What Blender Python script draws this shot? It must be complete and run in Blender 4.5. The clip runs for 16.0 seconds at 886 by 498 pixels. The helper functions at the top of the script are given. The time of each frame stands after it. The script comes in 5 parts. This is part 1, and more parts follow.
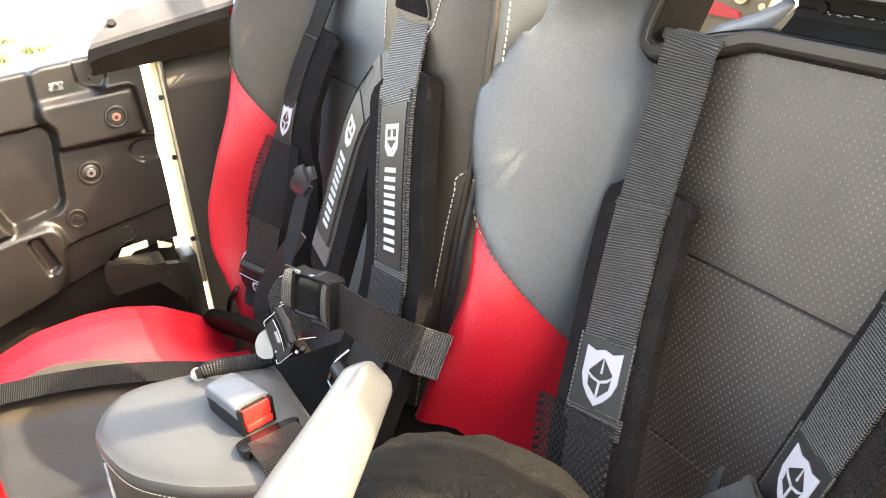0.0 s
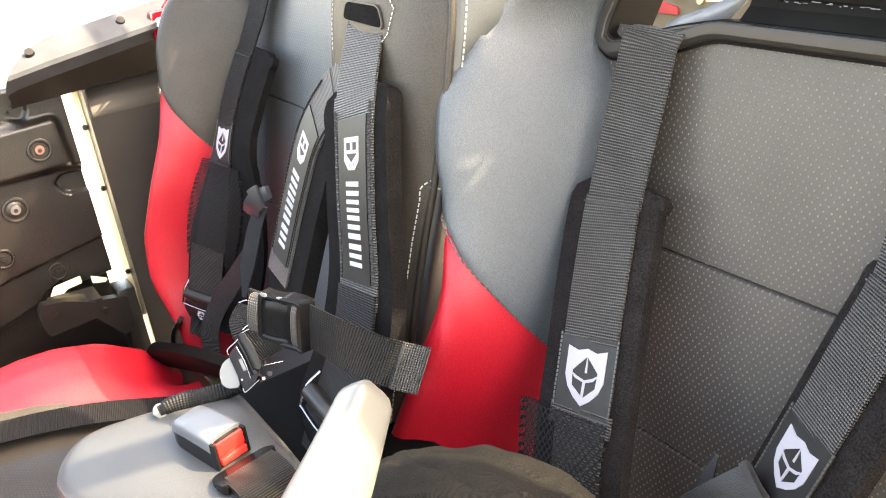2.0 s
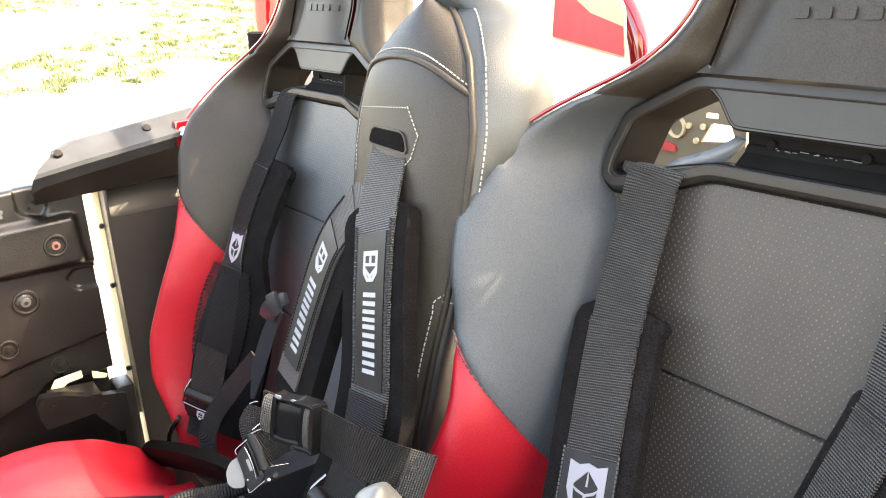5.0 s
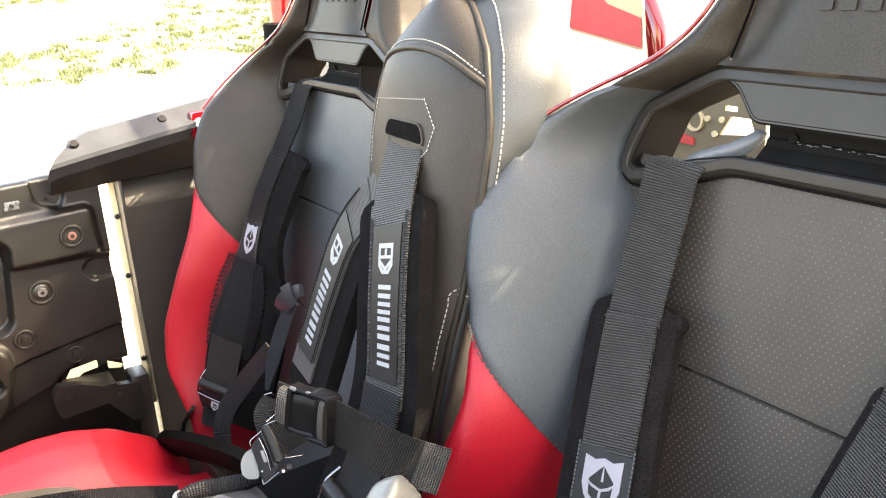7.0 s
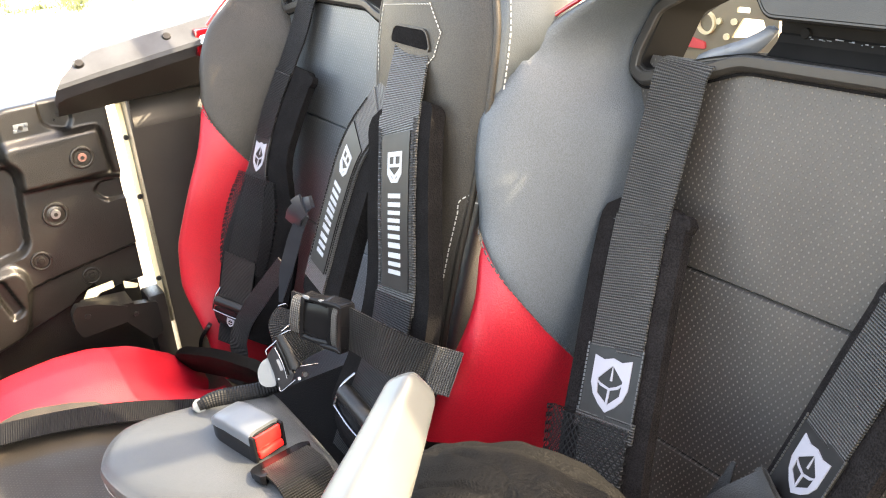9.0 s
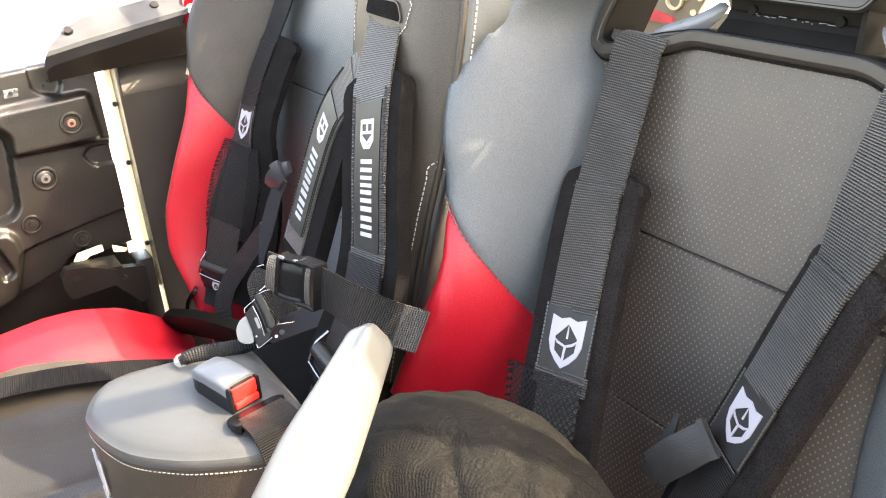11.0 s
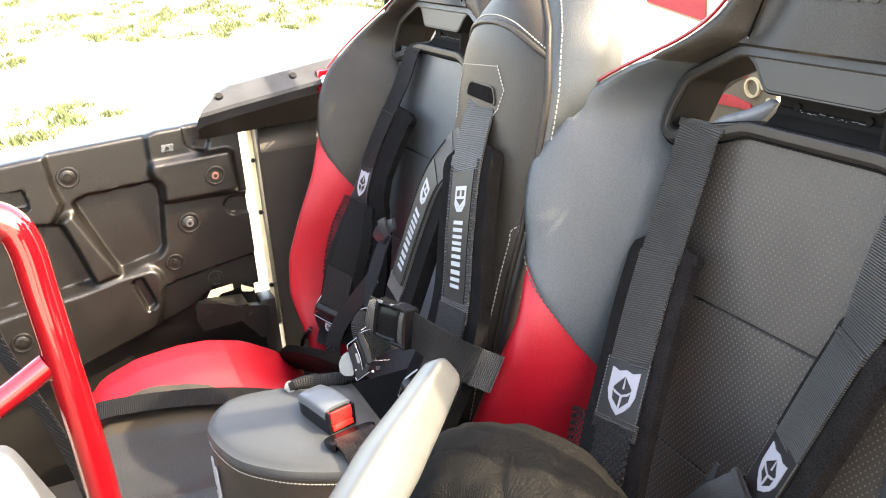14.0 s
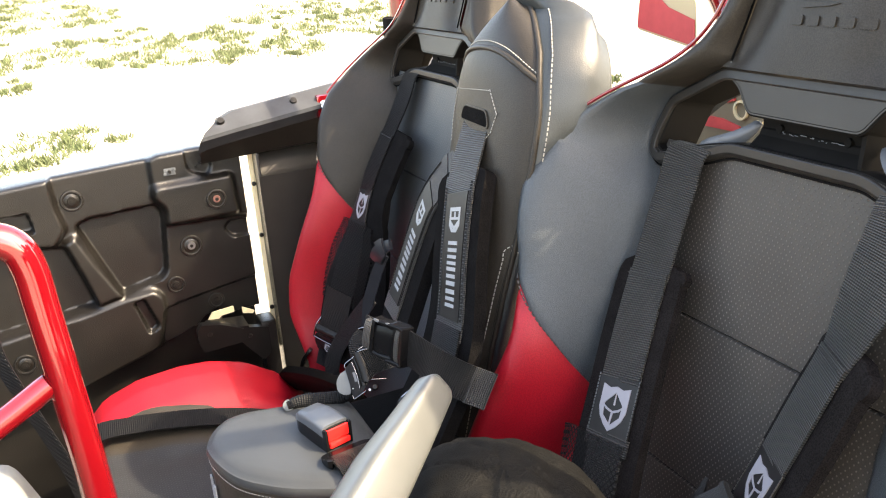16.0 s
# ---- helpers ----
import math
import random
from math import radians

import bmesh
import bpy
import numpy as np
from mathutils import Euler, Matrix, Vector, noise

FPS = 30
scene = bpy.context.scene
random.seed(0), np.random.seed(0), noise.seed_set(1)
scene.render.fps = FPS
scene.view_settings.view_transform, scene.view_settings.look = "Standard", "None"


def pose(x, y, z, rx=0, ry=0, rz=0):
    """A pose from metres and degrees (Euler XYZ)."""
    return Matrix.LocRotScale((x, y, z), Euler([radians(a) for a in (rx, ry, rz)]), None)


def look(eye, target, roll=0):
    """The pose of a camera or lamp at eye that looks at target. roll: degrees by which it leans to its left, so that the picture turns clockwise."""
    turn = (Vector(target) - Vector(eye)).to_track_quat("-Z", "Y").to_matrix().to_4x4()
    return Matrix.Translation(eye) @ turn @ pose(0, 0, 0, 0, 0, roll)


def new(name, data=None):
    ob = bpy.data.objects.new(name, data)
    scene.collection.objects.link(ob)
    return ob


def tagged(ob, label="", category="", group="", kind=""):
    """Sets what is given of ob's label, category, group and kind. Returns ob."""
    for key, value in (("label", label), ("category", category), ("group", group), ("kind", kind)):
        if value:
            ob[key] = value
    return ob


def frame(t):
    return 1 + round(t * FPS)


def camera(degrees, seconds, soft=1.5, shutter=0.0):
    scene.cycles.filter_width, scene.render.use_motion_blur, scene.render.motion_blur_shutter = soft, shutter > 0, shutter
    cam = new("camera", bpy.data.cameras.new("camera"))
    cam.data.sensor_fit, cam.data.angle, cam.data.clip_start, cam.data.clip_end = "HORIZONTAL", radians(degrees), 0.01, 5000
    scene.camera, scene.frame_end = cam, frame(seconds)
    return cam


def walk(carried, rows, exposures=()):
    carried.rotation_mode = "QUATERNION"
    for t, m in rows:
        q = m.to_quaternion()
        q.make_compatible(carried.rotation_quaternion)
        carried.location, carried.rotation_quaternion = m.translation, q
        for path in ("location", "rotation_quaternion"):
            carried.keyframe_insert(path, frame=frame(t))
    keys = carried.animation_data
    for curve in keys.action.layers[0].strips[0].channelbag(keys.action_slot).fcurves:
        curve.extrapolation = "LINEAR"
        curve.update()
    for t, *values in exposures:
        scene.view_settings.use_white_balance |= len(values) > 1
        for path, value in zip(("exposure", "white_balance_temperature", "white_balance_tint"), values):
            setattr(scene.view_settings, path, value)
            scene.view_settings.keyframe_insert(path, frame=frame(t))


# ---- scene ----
cam = camera(54.0, 16.0, soft=1.1)
PATH = [
    (0, (0.54, -0.465, 1.423), (-1.079, 0.327, 0.556), -5.2),
    (0.5, (0.515, -0.461, 1.433), (-1.086, 0.356, 0.557), -5.2),
    (1, (0.483, -0.472, 1.416), (-1.062, 0.397, 0.49), -5.6),
    (1.5, (0.503, -0.491, 1.413), (-1.047, 0.367, 0.485), -7.6),
    (2, (0.511, -0.494, 1.42), (-1.025, 0.457, 0.562), -7.0),
    (2.5, (0.527, -0.509, 1.435), (-1.051, 0.472, 0.696), -5.3),
    (3, (0.535, -0.532, 1.442), (-1.034, 0.504, 0.758), -3.9),
    (3.5, (0.534, -0.533, 1.438), (-1.03, 0.525, 0.78), -3.5),
    (4, (0.533, -0.533, 1.44), (-1.035, 0.531, 0.801), -3.5),
    (6.5, (0.532, -0.533, 1.441), (-1.073, 0.487, 0.821), -3.6),
    (7, (0.528, -0.533, 1.44), (-1.071, 0.484, 0.8), -3.6),
    (7.5, (0.533, -0.535, 1.433), (-1.048, 0.48, 0.748), -3.5),
    (8, (0.537, -0.537, 1.431), (-1.01, 0.472, 0.663), -4.3),
    (8.5, (0.533, -0.534, 1.426), (-1.024, 0.436, 0.629), -5.3),
    (9, (0.535, -0.537, 1.427), (-1.032, 0.415, 0.627), -5.0),
    (9.5, (0.549, -0.536, 1.421), (-0.999, 0.432, 0.604), -3.6),
    (9.7, (0.556, -0.539, 1.42), (-0.981, 0.437, 0.591), -3.8),
    (12, (0.596, -0.533, 1.448), (-0.972, 0.376, 0.603), -4.6),
    (12.5, (0.617, -0.532, 1.457), (-0.983, 0.349, 0.643), -4.7),
    (13, (0.663, -0.546, 1.467), (-0.989, 0.28, 0.702), -4.3),
    (13.5, (0.683, -0.556, 1.468), (-1.008, 0.213, 0.729), -4.0),
    (14, (0.693, -0.555, 1.47), (-1.025, 0.182, 0.759), -4.1),
    (14.5, (0.704, -0.556, 1.473), (-1.037, 0.193, 0.836), -3.6),
    (15, (0.713, -0.563, 1.475), (-1.043, 0.181, 0.872), -3.4),
    (15.5, (0.712, -0.559, 1.472), (-1.037, 0.181, 0.845), -3.9),
    (16, (0.715, -0.555, 1.472), (-1.022, 0.187, 0.813), -4.3),
]
walk(cam, [(t, look(eye, target, roll)) for t, eye, target, roll in PATH], [(0, 3.50, 10300, 10), (1, 3.52, 10300, 10), (2.5, 3.66, 10300, 10), (3.5, 3.40, 9700, 10), (4.2, 3.28, 9700, 10), (7, 3.06, 9700, 10), (8, 3.23, 9700, 10), (9, 3.42, 9700, 10), (9.7, 3.46, 9700, 10), (12.5, 3.61, 9700, 10), (13.5, 3.28, 9200, 10), (14.5, 2.85, 9100, 10), (16, 2.45, 9000, 10)])

# ---- light ----
world = bpy.data.worlds.new("sky")
scene.world = world
world.use_nodes = True
_nt = world.node_tree
_sky = _nt.nodes.new("ShaderNodeTexSky")
_sky.sky_type, _sky.sun_disc = "NISHITA", False
_sky.air_density, _sky.dust_density = 0.7, 2.5
SUN_FROM = Vector((0.49, 0.51, 0.71)).normalized()
_sky.sun_elevation = math.asin(SUN_FROM.z)
_sky.sun_rotation = math.atan2(SUN_FROM.x, SUN_FROM.y)
_nt.links.new(_sky.outputs[0], _nt.nodes["Background"].inputs[0])
_nt.nodes["Background"].inputs[1].default_value = 0.30
sun = new("sun", bpy.data.lights.new("sun", "SUN"))
sun.data.energy, sun.data.angle, sun.data.color = 2.7, radians(0.6), (1.0, 0.95, 0.87)
sun.matrix_world = look(SUN_FROM * 20, (0, 0, 0))


# ---- materials ----
def tint(m, value, lo, hi, k0, k1):
    """Lightens and darkens the base colour by a value: grain tone, groove shade, glints."""
    nt = m.node_tree
    b = nt.nodes["Principled BSDF"]
    r = nt.nodes.new("ShaderNodeMapRange")
    for key, x in (("From Min", lo), ("From Max", hi), ("To Min", k0), ("To Max", k1)):
        r.inputs[key].default_value = x
    nt.links.new(value, r.inputs["Value"])
    mx = nt.nodes.new("ShaderNodeVectorMath")
    mx.operation = "SCALE"
    socket = b.inputs["Base Color"]
    if socket.is_linked:
        nt.links.new(socket.links[0].from_socket, mx.inputs[0])
    else:
        mx.inputs[0].default_value = socket.default_value[:3]
    nt.links.new(r.outputs[0], mx.inputs["Scale"])
    nt.links.new(mx.outputs[0], socket)


def material(name, colour, rough=0.5, metal=0.0, spots=None, spot_scale=40.0, grain=None, coat=0.0, sheen=0.0, spec=0.5, fleck=0.0):
    """spots: second colour mixed in by noise; grain: (scale, strength, kind) of the bump."""
    m = bpy.data.materials.new(name)
    m.use_nodes = True
    nt = m.node_tree
    b = nt.nodes["Principled BSDF"]
    b.inputs["Base Color"].default_value = (*colour, 1)
    b.inputs["Roughness"].default_value = rough
    b.inputs["Metallic"].default_value = metal
    b.inputs["Coat Weight"].default_value = coat
    b.inputs["Sheen Weight"].default_value = sheen
    b.inputs["Specular IOR Level"].default_value = spec
    tc = nt.nodes.new("ShaderNodeTexCoord")
    if spots:
        nz = nt.nodes.new("ShaderNodeTexNoise")
        nz.inputs["Scale"].default_value, nz.inputs["Detail"].default_value = spot_scale, 6
        nt.links.new(tc.outputs["Object"], nz.inputs["Vector"])
        rp = nt.nodes.new("ShaderNodeMapRange")
        rp.inputs["From Min"].default_value, rp.inputs["From Max"].default_value = 0.35, 0.7
        nt.links.new(nz.outputs["Fac"], rp.inputs["Value"])
        mx = nt.nodes.new("ShaderNodeMix")
        mx.data_type = "RGBA"
        mx.inputs[6].default_value, mx.inputs[7].default_value = (*colour, 1), (*spots, 1)
        nt.links.new(rp.outputs[0], mx.inputs[0])
        nt.links.new(mx.outputs[2], b.inputs["Base Color"])
    if grain:
        scale, strength, kind = grain
        g = nt.nodes.new("ShaderNodeTexNoise")
        g.inputs["Detail"].default_value = 3.0 if kind == "noise" else 1.5
        g.inputs["Scale"].default_value = scale
        nt.links.new(tc.outputs["Object"], g.inputs["Vector"])
        bp = nt.nodes.new("ShaderNodeBump")
        bp.inputs["Strength"].default_value, bp.inputs["Distance"].default_value = strength, 0.001
        nt.links.new(g.outputs["Fac"], bp.inputs["Height"])
        nt.links.new(bp.outputs[0], b.inputs["Normal"])
        if fleck:
            tint(m, g.outputs["Fac"], 0.36, 0.64, 1 - fleck, 1 + fleck)
    return m


def math_node(nt, op, a, b=None):
    n = nt.nodes.new("ShaderNodeMath")
    n.operation = op
    for k, x in enumerate((a, b)):
        if x is None:
            continue
        if isinstance(x, (int, float)):
            n.inputs[k].default_value = x
        else:
            nt.links.new(x, n.inputs[k])
    return n.outputs[0]


def add_bump(m, height, strength, distance):
    nt = m.node_tree
    b = nt.nodes["Principled BSDF"]
    bp = nt.nodes.new("ShaderNodeBump")
    bp.inputs["Strength"].default_value, bp.inputs["Distance"].default_value = strength, distance
    nt.links.new(height, bp.inputs["Height"])
    if b.inputs["Normal"].is_linked:
        nt.links.new(b.inputs["Normal"].links[0].from_socket, bp.inputs["Normal"])
    nt.links.new(bp.outputs[0], b.inputs["Normal"])


def perforate(m, step=0.0060, radius=0.135, axis=2, pale=4.2):
    """Staggered pressed dots over the object's x and height."""
    nt = m.node_tree
    tc = nt.nodes.new("ShaderNodeTexCoord")
    sp = nt.nodes.new("ShaderNodeSeparateXYZ")
    nt.links.new(tc.outputs["Object"], sp.inputs[0])
    holes = []
    for off in (0.0, 0.5):
        fx = math_node(nt, "SUBTRACT", math_node(nt, "FRACT", math_node(nt, "ADD", math_node(nt, "DIVIDE", sp.outputs[0], step), off + 50)), 0.5)
        fz = math_node(nt, "SUBTRACT", math_node(nt, "FRACT", math_node(nt, "ADD", math_node(nt, "DIVIDE", sp.outputs[axis], step * 1.3), off + 50)), 0.5)
        r = math_node(nt, "SQRT", math_node(nt, "ADD", math_node(nt, "MULTIPLY", fx, fx), math_node(nt, "MULTIPLY", fz, fz)))
        holes.append(r)
    d = math_node(nt, "MINIMUM", holes[0], holes[1])
    h = nt.nodes.new("ShaderNodeMapRange")
    h.interpolation_type = "SMOOTHSTEP"
    h.inputs["From Min"].default_value, h.inputs["From Max"].default_value = radius * 0.45, radius
    nt.links.new(d, h.inputs["Value"])
    dot = math_node(nt, "SUBTRACT", 1.0, h.outputs[0])
    add_bump(m, dot, 1.0, 0.0005)
    # Dots are painted paler, as the glints on their rims.
    tint(m, dot, 0.0, 1.0, 1.0, pale)
    return m


def ribbed(m, step=0.0022, cross=0.0022, depth=0.0011, dark=0.05, light=2.1):
    """Woven ribs across a band, from its UV map in metres."""
    nt = m.node_tree
    uv = nt.nodes.new("ShaderNodeUVMap")
    sp = nt.nodes.new("ShaderNodeSeparateXYZ")
    nt.links.new(uv.outputs[0], sp.inputs[0])
    a = math_node(nt, "SINE", math_node(nt, "MULTIPLY", sp.outputs[1], math.tau / step))
    b = math_node(nt, "SINE", math_node(nt, "MULTIPLY", sp.outputs[0], math.tau / cross))
    h = math_node(nt, "ADD", a, math_node(nt, "MULTIPLY", b, 0.30))
    add_bump(m, h, 0.8, depth)
    # Shade between the ribs is painted in: grooves darker, ribs lighter.
    tint(m, h, -1.2, 1.2, dark, light)
    return m


def netted(m, step=0.0056, line=0.24):
    """A knotted net with open holes, from the UV map in metres."""
    nt = m.node_tree
    uv = nt.nodes.new("ShaderNodeUVMap")
    sp = nt.nodes.new("ShaderNodeSeparateXYZ")
    nt.links.new(uv.outputs[0], sp.inputs[0])
    p = math_node(nt, "ADD", sp.outputs[0], math_node(nt, "MULTIPLY", sp.outputs[1], 0.75))
    q = math_node(nt, "SUBTRACT", sp.outputs[0], math_node(nt, "MULTIPLY", sp.outputs[1], 0.75))
    a = math_node(nt, "ABSOLUTE", math_node(nt, "SINE", math_node(nt, "MULTIPLY", p, math.pi / step)))
    b = math_node(nt, "ABSOLUTE", math_node(nt, "SINE", math_node(nt, "MULTIPLY", q, math.pi / step)))
    d = math_node(nt, "MINIMUM", a, b)
    solid = math_node(nt, "LESS_THAN", d, line)
    nt.links.new(solid, nt.nodes["Principled BSDF"].inputs["Alpha"])
    return m


VINYL_RED = material("red vinyl", (0.30, 0.0048, 0.0125), 0.44, spots=(0.26, 0.0042, 0.0110), spot_scale=9, grain=(650, 0.35, "leather"), spec=0.38, fleck=0.12)
VINYL_GREY = material("charcoal vinyl", (0.0395, 0.0462, 0.051), 0.44, spots=(0.0475, 0.0540, 0.0585), spot_scale=12, grain=(1250, 0.45, "leather"), fleck=0.30, spec=0.45)
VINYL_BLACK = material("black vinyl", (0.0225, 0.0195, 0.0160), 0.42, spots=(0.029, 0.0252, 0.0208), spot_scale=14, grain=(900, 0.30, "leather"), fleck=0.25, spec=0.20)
VINYL_PERF = perforate(material("perforated black vinyl", (0.0375, 0.0330, 0.0292), 0.42, spots=(0.0450, 0.0397, 0.0351), spot_scale=14, grain=(1000, 0.18, "leather"), fleck=0.12, spec=0.30), pale=3.0)
# The perforated vinyl with its sky sheen put into a slate colour.
VINYL_PERF_SHEEN = perforate(material("perforated vinyl with sky sheen", (0.046, 0.051, 0.054), 0.36, spots=(0.054, 0.059, 0.062), spot_scale=14, grain=(1300, 0.25, "leather"), fleck=0.3, spec=0.5), pale=2.0)
VINYL_PERF_FLAT = perforate(material("perforated charcoal vinyl", (0.0175, 0.0187, 0.0205), 0.42, spots=(0.022, 0.0233, 0.0252), spot_scale=14, grain=(1000, 0.25, "leather"), fleck=0.2, spec=0.22), axis=1, pale=1.9)
PLASTIC = material("black moulded plastic", (0.0044, 0.0039, 0.0034), 0.28, spots=(0.0078, 0.0070, 0.0062), spot_scale=20, grain=(700, 0.6, "noise"), spec=0.50)
PLASTIC_SMOOTH = material("satin black plastic", (0.0065, 0.0060, 0.0056), 0.32, spots=(0.010, 0.0093, 0.0087), spot_scale=20, grain=(1900, 0.15, "noise"), spec=0.22)
BEZEL_PL = material("satin charcoal plastic", (0.018, 0.0162, 0.0145), 0.36, spots=(0.023, 0.0210, 0.0188), spot_scale=20, grain=(1900, 0.15, "noise"), spec=0.30)
BUCKLE = material("black buckle plastic", (0.0040, 0.0040, 0.0044), 0.26, spots=(0.0065, 0.0065, 0.0070), spot_scale=20, spec=0.11)
# Near-black vinyl; also stands in for the shaded gap behind the cushion.
VINYL_AND_SHADE = material("black vinyl and gap shade", (0.0012, 0.0012, 0.0012), 0.6, spots=(0.0020, 0.0019, 0.0019), spot_scale=14, grain=(700, 0.4, "leather"), spec=0.03, fleck=0.3)
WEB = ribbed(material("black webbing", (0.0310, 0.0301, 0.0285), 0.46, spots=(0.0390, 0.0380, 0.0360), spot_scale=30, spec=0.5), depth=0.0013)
# Same webbing darkened, for straps and lower runs that lie in shade.
WEB_SHADED = ribbed(material("black webbing in shade", (0.0068, 0.0066, 0.0067), 0.42, spots=(0.0100, 0.0097, 0.0098), spot_scale=30, spec=0.20), depth=0.0013)
WEB_DARK = ribbed(material("dull black webbing", (0.0040, 0.0041, 0.0044), 0.42, spots=(0.0060, 0.0062, 0.0068), spot_scale=30, spec=0.15), step=0.0030, depth=0.0004, dark=0.75, light=1.25)
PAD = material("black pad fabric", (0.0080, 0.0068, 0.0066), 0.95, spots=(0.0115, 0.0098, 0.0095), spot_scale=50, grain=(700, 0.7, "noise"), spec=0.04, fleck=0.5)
# The pad fabric again, darker for the shade on far and middle straps.
PAD_SHADED = material("black pad fabric in shade", (0.0042, 0.0039, 0.0039), 0.95, spots=(0.0066, 0.0061, 0.0061), spot_scale=50, grain=(700, 0.7, "noise"), spec=0.04, fleck=0.5)
MESH = netted(material("black mesh fabric", (0.007, 0.007, 0.0074), 0.6, spec=0.12), line=0.42)
# Darker than the bezel: tunnel and recess shade is put into the colour.
TUNNEL_SHADE = material("black moulding darkened for recess shade", (0.0060, 0.0055, 0.0050), 0.7, spots=(0.0085, 0.0078, 0.0070), spot_scale=25, spec=0.05)
SLATE_PL = material("slate plastic", (0.060, 0.068, 0.076), 0.38, spots=(0.070, 0.078, 0.086), spot_scale=30)
CHROME = material("bright steel edge", (0.20, 0.20, 0.21), 0.25, metal=1.0)
TAB = material("pale grey plastic", (0.085, 0.096, 0.097), 0.4)
SATIN = material("slate satin strap", (0.010, 0.0115, 0.015), 0.40, spots=(0.014, 0.016, 0.020), spot_scale=60, spec=0.20)
TAIL = material("dull black strap end", (0.020, 0.0200, 0.0195), 0.55, spots=(0.027, 0.0270, 0.0262), spot_scale=40, grain=(900, 0.5, "noise"), spec=0.3)
TAN = material("tan print", (0.55, 0.42, 0.24), 0.6)
COPPER = material("rusty bolt", (0.30, 0.15, 0.13), 0.4, metal=0.8)
VINYL_SIDE = material("slate black vinyl", (0.020, 0.0245, 0.026), 0.34, spots=(0.026, 0.0305, 0.032), spot_scale=12, grain=(1400, 0.3, "leather"), fleck=0.2, spec=0.5)
VINYL_SLATE = material("dark slate vinyl", (0.030, 0.033, 0.0345), 0.40, spots=(0.038, 0.041, 0.043), spot_scale=12, grain=(1400, 0.3, "leather"), fleck=0.2, spec=0.32)
MAT = material("dusty rubber floor", (0.030, 0.028, 0.025), 0.8, spots=(0.060, 0.054, 0.046), spot_scale=5, grain=(400, 0.5, "noise"))
PATCH = material("black patch fabric", (0.007, 0.007, 0.007), 0.45, spots=(0.012, 0.012, 0.012), spot_scale=60, spec=0.2)
PRINT = material("white print", (0.225, 0.214, 0.232), 0.6)
PRINT_GREY = material("silver print", (0.24, 0.25, 0.26), 0.5)
THREAD = material("pale thread", (0.30, 0.29, 0.26), 0.7)
THREAD_DARK = material("dark thread", (0.03, 0.03, 0.03), 0.7)
RED_PAINT = material("red gloss paint", (0.145, 0.003, 0.006), 0.06, coat=1.0, spots=(0.128, 0.0026, 0.0052), spot_scale=6)
ALU = material("pale metal paint", (0.082, 0.086, 0.083), 0.34, metal=0.25, spots=(0.071, 0.075, 0.072), spot_scale=18)
STEEL = material("zinc steel", (0.62, 0.62, 0.63), 0.3, metal=1.0)
SILVER_PL = material("grey moulding", (0.095, 0.10, 0.108), 0.42, spots=(0.115, 0.122, 0.13), spot_scale=25, grain=(900, 0.3, "noise"))
RAIL = material("blue-grey moulding", (0.038, 0.041, 0.046), 0.50, spots=(0.051, 0.055, 0.062), spot_scale=25, grain=(900, 0.4, "noise"), spec=0.06)
RED_PL = material("red release plastic", (0.65, 0.02, 0.02), 0.25)
RED_PRINT = material("faded red print", (0.60, 0.06, 0.06), 0.6, spots=(0.52, 0.05, 0.05), spot_scale=60)
# Cream parts; also the tone of bright ground through gaps by the door.
CREAM = material("cream parts and gap light", (0.74, 0.62, 0.38), 0.5, spots=(0.66, 0.55, 0.33), spot_scale=30)
TAN_PAINT = material("tan painted steel", (0.20, 0.165, 0.105), 0.45, spots=(0.16, 0.13, 0.082), spot_scale=18)
CAP = material("dusty black cloth", (0.0030, 0.0030, 0.0029), 0.85, spots=(0.0078, 0.0076, 0.0069), spot_scale=9, grain=(700, 0.9, "noise"), spec=0.08, fleck=0.5)
_nt = CAP.node_tree
_tc = _nt.nodes.new("ShaderNodeTexCoord")
_sp = _nt.nodes.new("ShaderNodeSeparateXYZ")
_nt.links.new(_tc.outputs["Object"], _sp.inputs[0])
_twill = math_node(_nt, "SINE", math_node(_nt, "MULTIPLY", math_node(_nt, "ADD", _sp.outputs[2], math_node(_nt, "MULTIPLY", _sp.outputs[0], 0.55)), math.tau / 0.0017))
add_bump(CAP, _twill, 0.25, 0.0004)
tint(CAP, _twill, -1.0, 1.0, 0.75, 1.25)
SAND = material("pale dry ground", (0.40, 0.37, 0.305), 0.95, spots=(0.32, 0.29, 0.235), spot_scale=1.3)
GRASS = material("dry grass", (0.050, 0.072, 0.024), 0.85, spots=(0.095, 0.115, 0.050), spot_scale=6)


# ---- helpers for things ----
def part(name, bm, mat, parent=None, label=""):
    me = bpy.data.meshes.new(name)
    bm.to_mesh(me)
    bm.free()
    for p in me.polygons:
        p.use_smooth = True
    me.set_sharp_from_angle(angle=radians(48))
    for m in (mat if isinstance(mat, (list, tuple)) else [mat]):
        me.materials.append(m)
    ob = new(name, me)
    if parent is not None:
        ob.parent = parent
    if label:
        tagged(ob, label)
    return ob


def thing(name, place, label, category, group="", kind=""):
    return tagged(pose_at(new(name), place), label, category, group, kind)


def pose_at(ob, place):
    ob.location = place
    return ob


def sharp(ob, angle=35):
    ob.data.set_sharp_from_angle(angle=radians(angle))
    return ob


